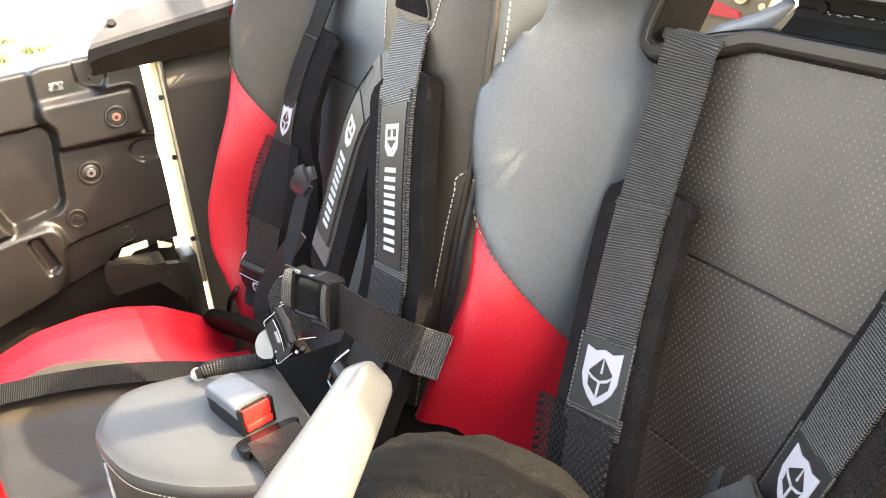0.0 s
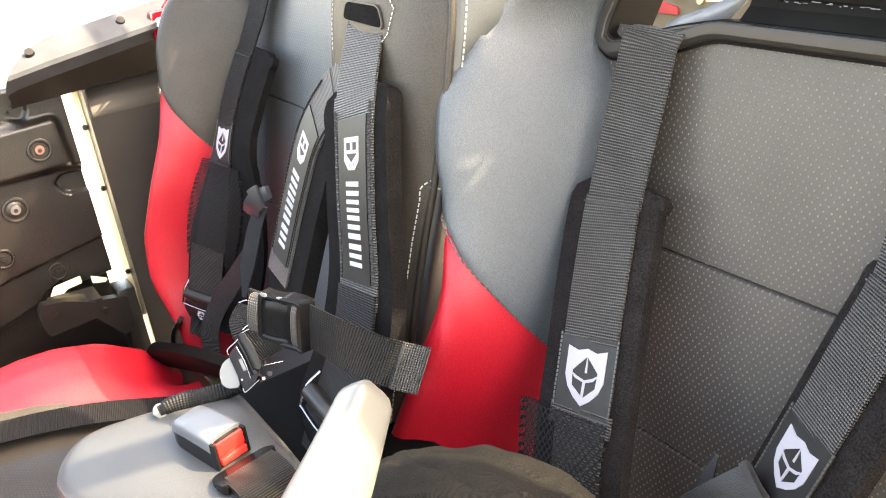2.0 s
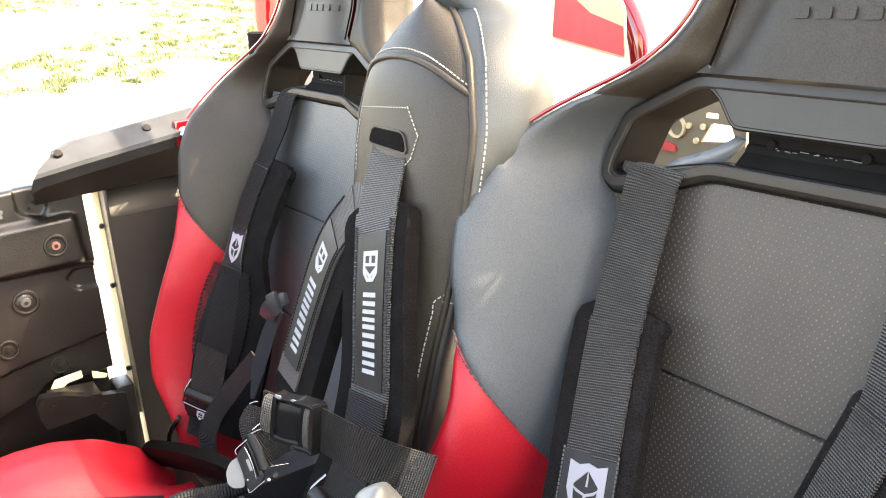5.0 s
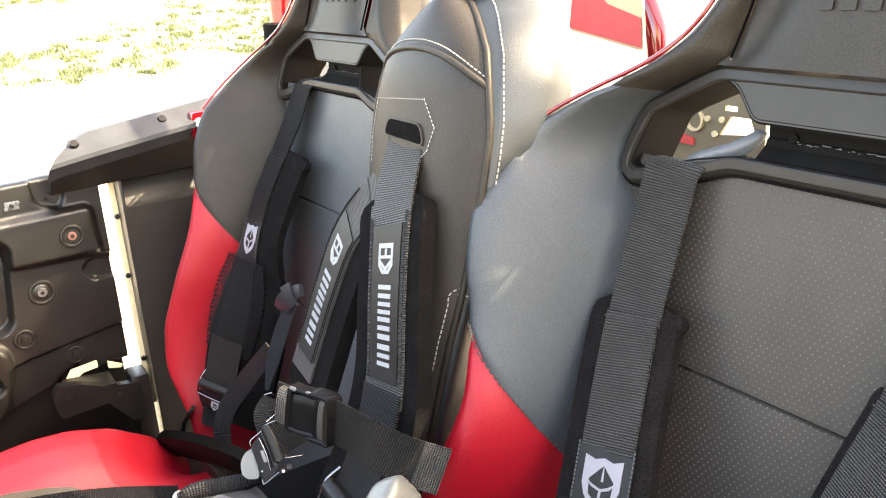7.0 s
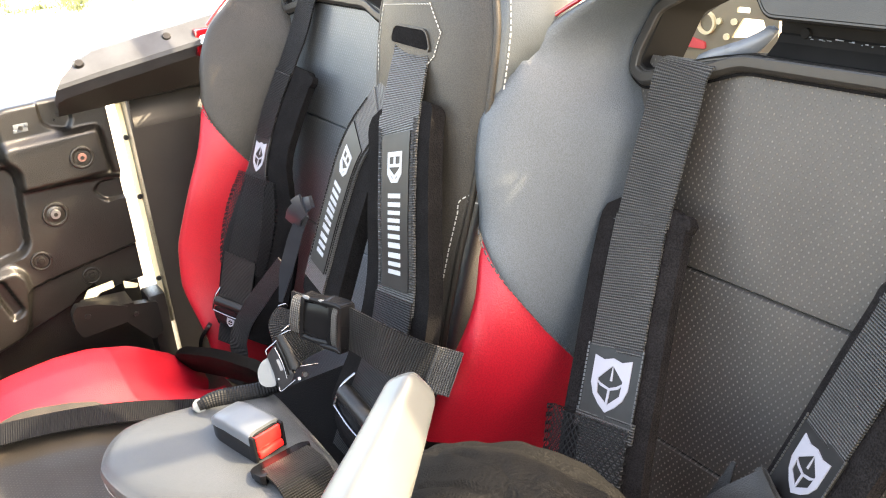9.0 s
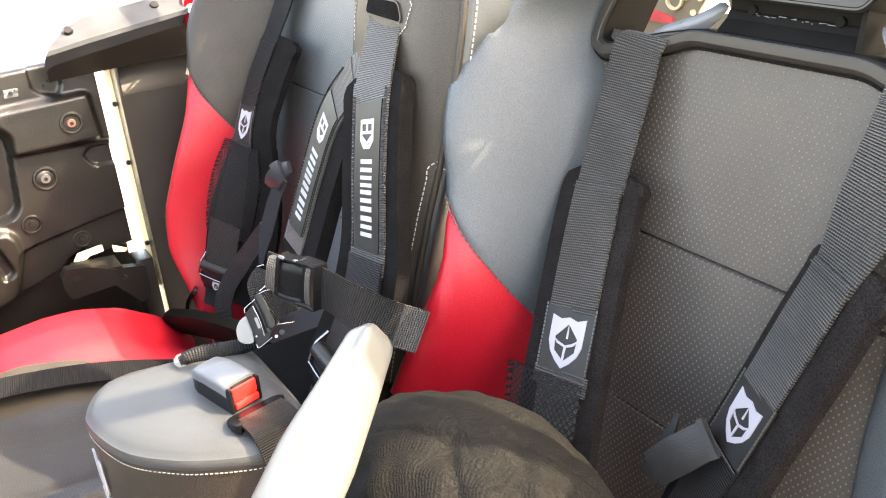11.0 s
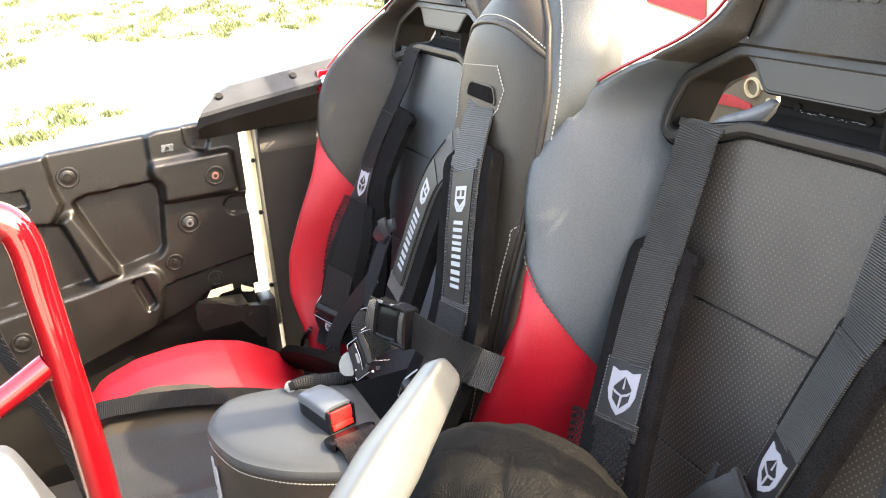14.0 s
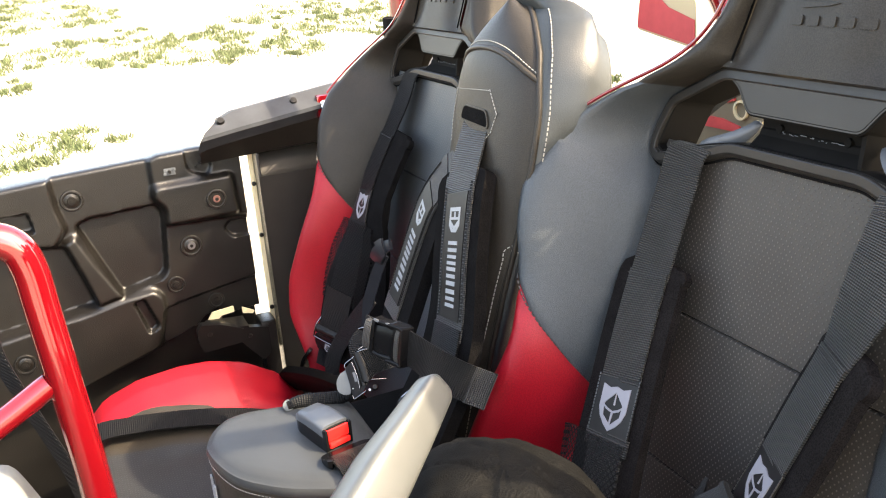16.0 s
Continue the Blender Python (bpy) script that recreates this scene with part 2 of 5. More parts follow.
def box(size, centre=(0, 0, 0), bevel=0.0, m=None, segs=2):
    bm = bmesh.new()
    bmesh.ops.create_cube(bm, size=1)
    bmesh.ops.scale(bm, vec=size, verts=bm.verts)
    if bevel:
        bmesh.ops.bevel(bm, geom=bm.edges[:], offset=bevel, segments=segs, affect="EDGES", profile=0.6)
    bmesh.ops.translate(bm, vec=centre, verts=bm.verts)
    if m is not None:
        bmesh.ops.transform(bm, matrix=m, verts=bm.verts)
    return bm


def grid_bm(rows, closed=False, cap=False):
    """A skin over rows of points."""
    bm = bmesh.new()
    vs = [[bm.verts.new(p) for p in r] for r in rows]
    n = len(rows[0])
    for a, b in zip(vs, vs[1:]):
        for i in range(n if closed else n - 1):
            j = (i + 1) % n
            bm.faces.new((a[i], a[j], b[j], b[i]))
    if cap and closed:
        bm.faces.new(vs[0][::-1])
        bm.faces.new(vs[-1])
    return bm


def smooth_line(pts, n):
    """n points on a Catmull-Rom curve through pts."""
    pts = [Vector(p) for p in pts]
    ext = [pts[0] * 2 - pts[1]] + pts + [pts[-1] * 2 - pts[-2]]
    out = []
    for k in range(n):
        s = k / (n - 1) * (len(pts) - 1)
        i = min(int(s), len(pts) - 2)
        f = s - i
        a, b, c, d = ext[i:i + 4]
        out.append(0.5 * ((2 * b) + (c - a) * f + (2 * a - 5 * b + 4 * c - d) * f * f + (3 * b - a - 3 * c + d) * f ** 3))
    return out


def tube(pts, radius, n=40, sides=14, flat=1.0):
    """A round tube along a curve."""
    line = smooth_line(pts, n)
    rows = []
    up = Vector((0, 0, 1))
    for i, p in enumerate(line):
        t = (line[min(i + 1, n - 1)] - line[max(i - 1, 0)]).normalized()
        a = t.cross(up)
        a = a.normalized() if a.length > 1e-3 else Vector((1, 0, 0))
        b = t.cross(a).normalized()
        rows.append([p + radius * (math.cos(q) * a + flat * math.sin(q) * b) for q in (k * math.tau / sides for k in range(sides))])
    bm = grid_bm(rows, closed=True, cap=True)
    bmesh.ops.recalc_face_normals(bm, faces=bm.faces[:])
    return bm


def stitches(line, mat, parent, step=0.007, size=(0.0042, 0.0012, 0.0012), n=400, name="stitching"):
    """A row of thread stitches along a curve, one mesh."""
    pts = smooth_line(line, n)
    bm = bmesh.new()
    run, nxt = 0.0, 0.0
    for a, b in zip(pts, pts[1:]):
        d = b - a
        run += d.length
        if run >= nxt:
            nxt = run + step
            q = d.to_track_quat("X", "Z").to_matrix().to_4x4()
            mm = Matrix.Translation(a) @ q @ Matrix.Diagonal((*size, 1))
            bmesh.ops.create_cube(bm, size=1, matrix=mm)
    return part(name, bm, mat, parent)


# ---- the vehicle's plan ----
XN, XF, XC = 0.168, -0.572, -0.157       # middles of the near, far and centre seats
LEANBACK = 0.2                           # the backrests' slope
VV = Vector((0, LEANBACK, 1)).normalized()
NN = Vector((0, -1, LEANBACK)).normalized()
UU = Vector((1, 0, 0))


def S(u, v, n):
    """A point of a backrest: across, up along it, proud of it; from the panel's middle at the bezel's foot."""
    return UU * u + VV * v + NN * n


class Band:
    """A strap's run: points, its way across, and places on it by length."""

    def __init__(self, pts, across=None):
        self.line = smooth_line(pts, 240)
        across = across or [Vector((1, 0, 0))]
        self.acr = smooth_line(across, 240) if len(across) > 1 else [across[0]] * 240
        self.cum = np.concatenate([[0], np.cumsum([(b - a).length for a, b in zip(self.line, self.line[1:])])])
        self.length = float(self.cum[-1])

    def at(self, s, a=0.0, h=0.0):
        x = float(np.interp(s, self.cum, np.arange(240)))
        i = min(int(x), 238)
        p = self.line[i].lerp(self.line[i + 1], x - i)
        if s < 0:
            p = self.line[0] + (self.line[1] - self.line[0]).normalized() * s
        if s > self.length:
            p = self.line[-1] + (self.line[-1] - self.line[-2]).normalized() * (s - self.length)
        t = (self.line[min(i + 3, 239)] - self.line[max(i - 3, 0)]).normalized()
        c = self.acr[i]
        c = (c - t * c.dot(t)).normalized()
        return p + c * a + t.cross(c) * h

    def slab(self, s0, s1, width, h0, h1, n=30, cols=6, off=0.0, bulge=0.0, ends=0.0):
        """A band from s0 to s1; width may vary; ends: how far its corners are rounded."""
        if not isinstance(width, (list, tuple)):
            width = (width, width)
        rows, meta = [], []
        for k in range(n + 1):
            f = k / n
            s = s0 + (s1 - s0) * f
            w = float(np.interp(f, np.linspace(0, 1, len(width)), width))
            if ends:
                for d in (s - s0, s1 - s):
                    if d < ends:
                        w -= 2 * (ends - math.sqrt(max(0, ends * ends - (ends - d) ** 2)))
            ring, um = [], []
            for c in range(cols + 1):
                e = c / cols * 2 - 1
                ring.append(self.at(s, off + e * w / 2, h1 + bulge * (1 - e ** 4)))
                um.append((e * w / 2, s))
            for c in range(cols, -1, -1):
                e = c / cols * 2 - 1
                ring.append(self.at(s, off + e * w / 2, h0))
                um.append((e * w / 2, s))
            rows.append(ring)
            meta += um
        bm = grid_bm(rows, closed=True, cap=True)
        layer = bm.loops.layers.uv.new("UVMap")
        bm.verts.index_update()
        for fc in bm.faces:
            for lp in fc.loops:
                lp[layer].uv = meta[lp.vert.index]
        bmesh.ops.recalc_face_normals(bm, faces=bm.faces[:])
        return bm

    def shape(self, loops, s, h0, h1, scale=1.0, off=0.0):
        """A flat cut shape with holes laid on the band: loops of (across, along) about the place s."""
        return plate([[(a * scale + off, s + l * scale) for a, l in lp] for lp in loops], h0, h1, lambda a, l, h: self.at(l, a, h))


def plate(loops, n0, n1, frame):
    """A flat plate with holes; the first loop is its outline; frame maps two coordinates and a height to a place."""
    bm = bmesh.new()
    edges, rings = [], []
    for loop in loops:
        vs = [bm.verts.new(frame(u, v, n1)) for u, v in loop]
        rings.append(vs)
        edges += [bm.edges.new((vs[i], vs[(i + 1) % len(vs)])) for i in range(len(vs))]
    bmesh.ops.triangle_fill(bm, use_beauty=True, use_dissolve=False, edges=edges)
    for loop, vs in zip(loops, rings):
        lo = [bm.verts.new(frame(u, v, n0)) for u, v in loop]
        for i in range(len(vs)):
            j = (i + 1) % len(vs)
            bm.faces.new((vs[i], vs[j], lo[j], lo[i]))
    bmesh.ops.recalc_face_normals(bm, faces=bm.faces[:])
    return bm


def round_loop(pts, r0=0.008):
    """A closed loop rounded at its corners."""
    out = []
    m = len(pts)
    for i in range(m):
        a, b, c = Vector(pts[i - 1]), Vector(pts[i]), Vector(pts[(i + 1) % m])
        r = min(r0, (a - b).length * 0.4, (c - b).length * 0.4)
        p, q = b + (a - b).normalized() * r, b + (c - b).normalized() * r
        for f in (0, 0.25, 0.5, 0.75, 1):
            out.append(tuple((p.lerp(b, f)).lerp(b.lerp(q, f), f)))
    return out


def disc(radius, depth, n=20, bevel=0.0):
    bm = bmesh.new()
    bmesh.ops.create_cone(bm, cap_ends=True, segments=n, radius1=radius, radius2=radius - bevel, depth=depth)
    return bm


def turned(bm, m):
    bmesh.ops.transform(bm, matrix=m, verts=bm.verts)
    return bm


# ---- seats ----
SEAT_LEVELS = [  # v, outer half-width, bolster height, panel half-width
    (-0.60, 0.190, 0.100, 0.145), (-0.53, 0.205, 0.118, 0.152), (-0.45, 0.236, 0.150, 0.158), (-0.38, 0.236, 0.156, 0.158),
    (-0.29, 0.216, 0.146, 0.152), (-0.22, 0.213, 0.130, 0.146), (-0.165, 0.222, 0.122, 0.146), (-0.09, 0.236, 0.122, 0.150),
    (-0.04, 0.243, 0.108, 0.154), (0.0, 0.236, 0.080, 0.173), (0.034, 0.224, 0.055, 0.172), (0.064, 0.188, 0.040, 0.152),
    (0.095, 0.130, 0.034, 0.090), (0.103, 0.122, 0.033, 0.066), (0.14, 0.088, 0.032, 0.056), (0.20, 0.066, 0.030, 0.042), (0.27, 0.056, 0.010, 0.036)]
_vv = np.linspace(-0.68, 0.35, 500)
_tab = []
for _k in (1, 2):
    _raw = np.interp(_vv, [r[0] for r in SEAT_LEVELS], [r[_k] for r in SEAT_LEVELS])
    _ker = np.exp(-(np.linspace(-3, 3, 31)) ** 2 / 2)
    _tab.append(np.convolve(np.pad(_raw, 15, mode="edge"), _ker / _ker.sum(), mode="valid"))
_tab.append(np.interp(_vv, [r[0] for r in SEAT_LEVELS], [r[3] for r in SEAT_LEVELS]))


def seat_level(v):
    return [float(np.interp(v, _vv, t)) for t in _tab]


def bolster_line(v, n=22, k=1.0):
    """The bolster's section from the panel's edge over its crest round to the back."""
    w, nb, pw = seat_level(v)
    nb *= k
    inner = w - 0.030 if v < 0.0 else w - 0.022
    pts = [(pw, -0.004, 0), (pw + 0.006, 0.006 + 0.05 * nb, 0), (pw * 0.45 + inner * 0.55, nb * 0.62, 0), (inner, nb * 0.96, 0), (w - 0.010, nb * 0.97, 0),
           (w - 0.001, nb * 0.72, 0), (w, nb * 0.35, 0), (w - 0.008, -0.02, 0), (w - 0.03, -0.07, 0)]
    return [(p.x, p.y) for p in smooth_line(pts, n)]


def swell(side, near, v):
    """How full a bolster stands: the outer ones are flattened, the near one sinks towards its foot."""
    if side > 0:
        return float(np.interp(v, (-0.20, -0.08), (0.17, 0.30)))
    return float(np.interp(v, (-0.36, -0.25, -0.12, -0.09, -0.04, 0.0, 0.034, 0.064, 0.09, 0.12), (0.88, 1.0, 1.0, 1.04, 1.13, 1.26, 1.42, 1.48, 1.30, 1.0))) if near else 1.0


FOOT_OUT = lambda v: float(np.interp(v, (-0.42, -0.37, -0.32, -0.26, -0.20), (0.046, 0.042, 0.030, 0.012, 0.0)))   # the near seat's bolster spreads towards its foot
BEZEL_MID = 0.012        # the bezel's middle, a little off the panel's


def head_mid(v):
    """The headrest's middle: its free side reaches further out than the shoulder's seam."""
    return float(np.interp(v, (0.098, 0.14, 0.27), (0.010, 0.022, 0.040)))


def inset(loop, d):
    """A closed loop drawn in by a distance (outwards where it is negative)."""
    pts = [Vector(p) for p in loop]
    area = sum(a.x * b.y - b.x * a.y for a, b in zip(pts, pts[1:] + pts[:1]))
    sg = 1.0 if area > 0 else -1.0
    out = []
    for i, p in enumerate(pts):
        t = (pts[(i + 1) % len(pts)] - pts[i - 1])
        t = t.normalized() if t.length > 1e-9 else Vector((1, 0))
        out.append((p.x - sg * t.y * d, p.y + sg * t.x * d))
    return out


def skin(rows):
    """A closed band over rows of loops."""
    bm = grid_bm(rows, closed=True)
    bmesh.ops.recalc_face_normals(bm, faces=bm.faces[:])
    return bm


def seam_v(u):
    d = 0.208 - u
    return -0.143 - 0.85 * d - 28.0 * d * d


def bolster(side, lower, near, n=22, rows=26, v0=None, v1=0.074):
    base = bolster_line(-0.19, n)
    grid = []
    for j in range(rows + 1):
        f = j / rows
        row = []
        for i in range(n):
            vs = seam_v(min(base[i][0], 0.208)) - (0.10 if side > 0 else 0.0)
            start = vs if v0 is None else v0
            v = (-0.60 + (vs + 0.60) * f) if lower else (start + (v1 - start) * f)
            u, h = bolster_line(v, n, swell(side, near, v))[i]
            if side > 0:
                u += 2 * head_mid(v) * max(0.0, min(1.0, (v - 0.07) / 0.03))
            if side > 0 and u > seat_level(v)[2] + 0.02:
                u += 0.012 * max(0.0, min(1.0, (v - 0.05) / 0.04))
            if (lower and j == rows) or (not lower and (j == 0 or (v0 is None and j == rows))):
                h -= 0.004
            if side > 0 and v > 0.076:
                flush = float(np.interp(i / (n - 1), (0.0, 0.4, 0.7, 1.0), (0.0140, 0.0125, -0.010, -0.070)))
                h += (flush - h) * min(1.0, (v - 0.076) / 0.025)
            if side < 0 and near:
                u += FOOT_OUT(v) * max(0.0, min(1.0, (u - 0.15) / 0.05))
            row.append(S(side * u, v, h))
        grid.append(row)
    bm = grid_bm(grid)
    if side > 0:
        bmesh.ops.reverse_faces(bm, faces=bm.faces[:])
    return bm


def seat(name, x, label, bolster_skin, panel_skin, panel_label):
    th = thing(name, (x, 0, 1.25), label, "seat", "bucket seats")
    near = x > 0
    # backrest panel with two pressed seams
    vs = sorted(set([round(-0.60 + 0.02 * k, 4) for k in range(32)] + [s0 + d for s0 in (-0.145, -0.305) for d in (-0.005, -0.0022, -0.0011, 0, 0.0011, 0.0022, 0.005)]))
    rows, flank = [], []
    for v in vs:
        pw = seat_level(v)[2] + 0.003
        row, edge_row = [], []
        for k in range(21):
            a = k / 20 * 2 - 1
            dip = sum(0.004 * math.exp(-((v - s0) / 0.0011) ** 2) for s0 in (-0.145, -0.305))
            puff = 0.004 * (1 - a ** 4) + (0.05 * max(0.0, -v - 0.30))
            row.append(S(a * pw, v, puff - dip - 0.004))
        wide = 0.085 * max(0.0, min(1.0, (-0.10 - v) / 0.07))
        for k in range(9):
            f = k / 8
            edge_row.append(S(pw - 0.001 + (wide + 0.002) * f, v, 0.05 * max(0.0, -v - 0.30) - 0.0055 + 0.036 * f * f * min(1.0, wide / 0.06)))
        rows.append(row)
        flank.append(edge_row)
    part("back_panel", grid_bm(rows), panel_skin, th, panel_label)
    part("flank_panel", grid_bm(flank), VINYL_GREY, th, "smooth charcoal flank beside the panel")
    for side in (-1, 1):
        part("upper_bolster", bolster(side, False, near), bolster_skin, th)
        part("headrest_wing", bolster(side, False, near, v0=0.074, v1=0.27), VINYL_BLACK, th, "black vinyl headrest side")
        part("lower_bolster", bolster(side, True, near), VINYL_RED, th, "bright red vinyl bolster")
        line = []
        base = bolster_line(-0.19, 22)
        for i in range(3, 17):
            vv = seam_v(min(base[i][0], 0.208)) + 0.005 - (0.10 if side > 0 else 0.0)
            u, h = bolster_line(vv, 22, swell(side, near, vv))[i]
            line.append(S(side * u, vv, h + 0.0008))
        stitches(line, THREAD_DARK, th, step=0.006)
        pip = []
        for k in range(14):
            v = -0.035 + (0.28 if side < 0 else 0.115) * k / 13
            w, nb, pw = seat_level(v)
            pip.append(S(side * (w - 0.006), v, nb * swell(side, near, v) * 0.99 + 0.0015) if side < 0 else S(w + 0.001, v, nb * 0.2))
        part("piping", tube(pip, 0.0019, 60, 8), RED_PAINT, th, "red piping")
    # headrest
    def head(u, v, lift=0.0):
        a = max(-1.0, min(1.0, (u - head_mid(v)) / (seat_level(v)[2] + 0.004)))
        return S(u, v, 0.014 + 0.010 * (1 - a ** 4) - (0.02 * max(0, v - 0.22) / 0.05) + lift)
    rows = []
    for k in range(16):
        v = 0.098 + 0.172 * k / 15
        lo, hi = -seat_level(v)[2] - 0.004, seat_level(v)[2] + 0.004 + 2 * head_mid(v)
        rows.append([head(lo + (hi - lo) * q / 24, v) for q in range(25)])
    part("headrest", grid_bm(rows), VINYL_BLACK, th, "black vinyl headrest")
    back = [[S(a * seat_level(v)[0] * 0.93, v, -0.068) for a in (-1, -0.5, 0, 0.5, 1)] for v in (-0.60, -0.4, -0.2, -0.02)]
    part("back_shell", grid_bm(back), PLASTIC, th)
    back = [[S(a * seat_level(v)[0] * 0.93, v, -0.068) for a in (-1, -0.5, 0, 0.5, 1)] for v in (0.10, 0.16, 0.22, 0.27)]
    part("back_shell", grid_bm(back), RED_PAINT, th)
    # bezel round the strap openings
    half = [(-0.062, 0.020), (-0.092, 0.009), (-0.160, -0.006), (-0.176, 0.004), (-0.174, 0.024), (-0.156, 0.064), (-0.086, 0.099)]
    outer = round_loop(half + [(2 * BEZEL_MID - u, v) for u, v in half[::-1]], 0.010)
    lip = [(-0.049, 0.060), (-0.066, 0.082), (-0.078, 0.089), (-0.088, 0.088), (-0.147, 0.060), (-0.165, 0.012), (-0.156, 0.007), (-0.094, 0.024), (-0.060, 0.031)]
    opening = round_loop(lip[::-1] + [(2 * BEZEL_MID - u, v) for u, v in lip], 0.007)
    sharp(part("bezel", plate([inset(outer, 0.006), opening], -0.02, 0.0075, S), BEZEL_PL, th, "satin black plastic bezel"))
    rim = [[S(*p, h) for p in inset(outer, d)] for d, h in ((-0.001, -0.012), (-0.001, 0.004), (0.0012, 0.0085), (0.0035, 0.0102), (0.0100, 0.0108), (0.0112, 0.0102), (0.0118, 0.0070))]
    sharp(part("bezel_edge", skin(rim), BEZEL_PL, th, "rounded bezel edge"), 28)
    part("bezel_gap", skin([[S(*p, h) for p in inset(outer, d)] for d, h in ((-0.0035, 0.0035), (-0.0005, 0.0040))]), PAD_SHADED, th, "dark joint round the bezel")
    # straight tunnels behind the openings, and the recess between them
    # Walls and recess are coloured with the shade that lies inside them.
    sharp(part("funnel", skin([[S(*p, h) for p in inset(opening, d)] for d, h in ((-0.002, 0.0078), (0.0016, 0.0060), (0.0024, -0.010), (0.0030, -0.040))]), TUNNEL_SHADE, th, "moulded strap tunnel, darkened as in shade"), 30)
    m0, m1 = -0.047, 2 * BEZEL_MID + 0.047
    rows = [[S(u, v, h) for u in np.linspace(m0, m1, 7)] for v, h in ((0.066, -0.002), (0.0615, -0.006), (0.058, -0.011), (0.050, -0.013), (0.0485, -0.0115), (0.043, -0.010), (0.034, -0.002), (0.0285, 0.004))]
    sharp(part("recess", grid_bm(rows), TUNNEL_SHADE, th, "recess between the openings, darkened as in shade"), 25)
    for sd in (-1, 1):
        part("recess_bolt", turned(disc(0.0046, 0.005, 14, 0.001), Matrix.Translation(S(BEZEL_MID + sd * 0.037, 0.051, -0.012)) @ NN.to_track_quat("Z", "Y").to_matrix().to_4x4()), TUNNEL_SHADE, th)
    rnd = random.Random(12)
    for k in range(16):
        u0 = -0.022 + 0.0045 * k + rnd.uniform(-0.002, 0.002)
        part("glue_bead", turned(box((rnd.uniform(0.001, 0.0045), 0.0007, rnd.uniform(0.0004, 0.0009)), (0, 0, 0), 0.0002), Matrix.Translation(S(u0, 0.0487 - rnd.uniform(-0.0004, 0.0016), -0.0112))), SILVER_PL, th, "pale bead of dried glue")
    for sd in (-1, 1) if near else ():
        gd = [(-0.112, 0.019, -0.004), (-0.094, 0.024, -0.003), (-0.076, 0.031, -0.006), (-0.062, 0.043, -0.012), (-0.056, 0.053, -0.018)]
        guide = Band([S(u if sd < 0 else 2 * BEZEL_MID - u, v, n) for u, v, n in gd], [VV * 0.7 + NN * 0.7])
        part("guide_rod", guide.slab(0, guide.length, (0.010, 0.017, 0.019, 0.013, 0.006), -0.003, 0.002, 24, 8, 0, 0.003, 0.004), SILVER_PL, th, "pale grey belt guide")
    part("tunnel_side", plate([[(0.026, -0.046), (0.066, -0.046), (0.066, 0.002), (0.030, 0.000)]], 0.0, 0.004, lambda a, b, h: S(m1 + h, a, b)), TUNNEL_SHADE, th)
    # headrest with low embossed plain marks
    for k in range(5):
        lo, hi = -0.003 + 0.0166 * k, 0.0095 + 0.0166 * k
        bar = [(lo, 0.1385), (hi, 0.1385), (hi, 0.1465), (lo, 0.1465)]
        part("embossed_mark", plate([round_loop(bar, 0.002)], -0.004, 0.0018, lambda u, v, h: head(u, v, h)), VINYL_BLACK, th)
    for k in range(5):
        v0 = 0.152 + 0.0068 * k
        u1 = 0.044 + 0.013 * k
        lp = round_loop([(0.006 - 0.0030 * k, v0), (u1 - 0.012, v0 + 0.002 + 0.0035 * k), (u1, v0 + 0.0045 + 0.0045 * k), (0.004 - 0.0030 * k, v0 + 0.0052)], 0.0015)
        part("embossed_mark", plate([lp], -0.004, 0.0018, lambda u, v, h: head(u, v, h)), VINYL_BLACK, th)
    # seams beside the headrest
    for side in (-1, 1):
        line = []
        for k in range(9):
            v = 0.104 + 0.150 * k / 8
            line.append(S(side * (seat_level(v)[2] + 0.0045) + (2 * head_mid(v) if side > 0 else 0.0), v, 0.0165 - (0.02 * max(0, v - 0.22) / 0.05)))
        stitches(line, SLATE_PL, th, 0.0050, (0.0034, 0.0012, 0.0010), n=200)
        part("seam", tube([p + NN * 0.0002 for p in line], 0.0012, 30, 6), VINYL_AND_SHADE, th)
    # cushion
    crest = ((-0.63, 0.700), (-0.61, 0.745), (-0.58, 0.776), (-0.52, 0.797), (-0.45, 0.803), (-0.40, 0.800), (-0.34, 0.783), (-0.28, 0.745), (-0.24, 0.700))
    ys = [-0.63 + 0.39 * k / 26 for k in range(27)]

    def cushion(u, y):
        zb = float(np.interp(y, [c[0] for c in crest], [c[1] for c in crest]))
        zp = 0.742 - 0.05 * (y + 0.60) - (0.06 * ((-0.595 - y) / 0.035) ** 2 if y < -0.595 else 0)
        z = float(np.interp(u, (-0.240, -0.232, -0.215, -0.185, -0.150, -0.110, -0.060, 0.0, 0.15, 0.19, 0.225, 0.24), (zb - 0.12, zb - 0.06, zb - 0.015, zb, zb - 0.006, zb - 0.022, max(zp + 0.006, zb - 0.05), zp, zp, zp + 0.012, zp - 0.02, zp - 0.08)))
        return Vector((u, y, z - 1.25))

    def edge_u(y, k):
        """Where the cushion's covers meet: red to black, black to charcoal."""
        return float(np.interp(y, (-0.63, -0.58, -0.50, -0.42, -0.34, -0.28, -0.24), (-0.122, -0.118, -0.108, -0.085, -0.02, 0.03, 0.05))) + 0.078 * k

    def strip(lo, hi, n):
        return grid_bm([[cushion(lo(y) + (hi(y) - lo(y)) * k / n, y) for k in range(n + 1)] for y in ys])
    part("cushion_bolster", strip(lambda y: -0.24, lambda y: edge_u(y, 0), 26), VINYL_RED, th, "bright red vinyl cushion bolster")
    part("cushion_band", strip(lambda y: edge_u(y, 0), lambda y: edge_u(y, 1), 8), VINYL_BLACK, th)
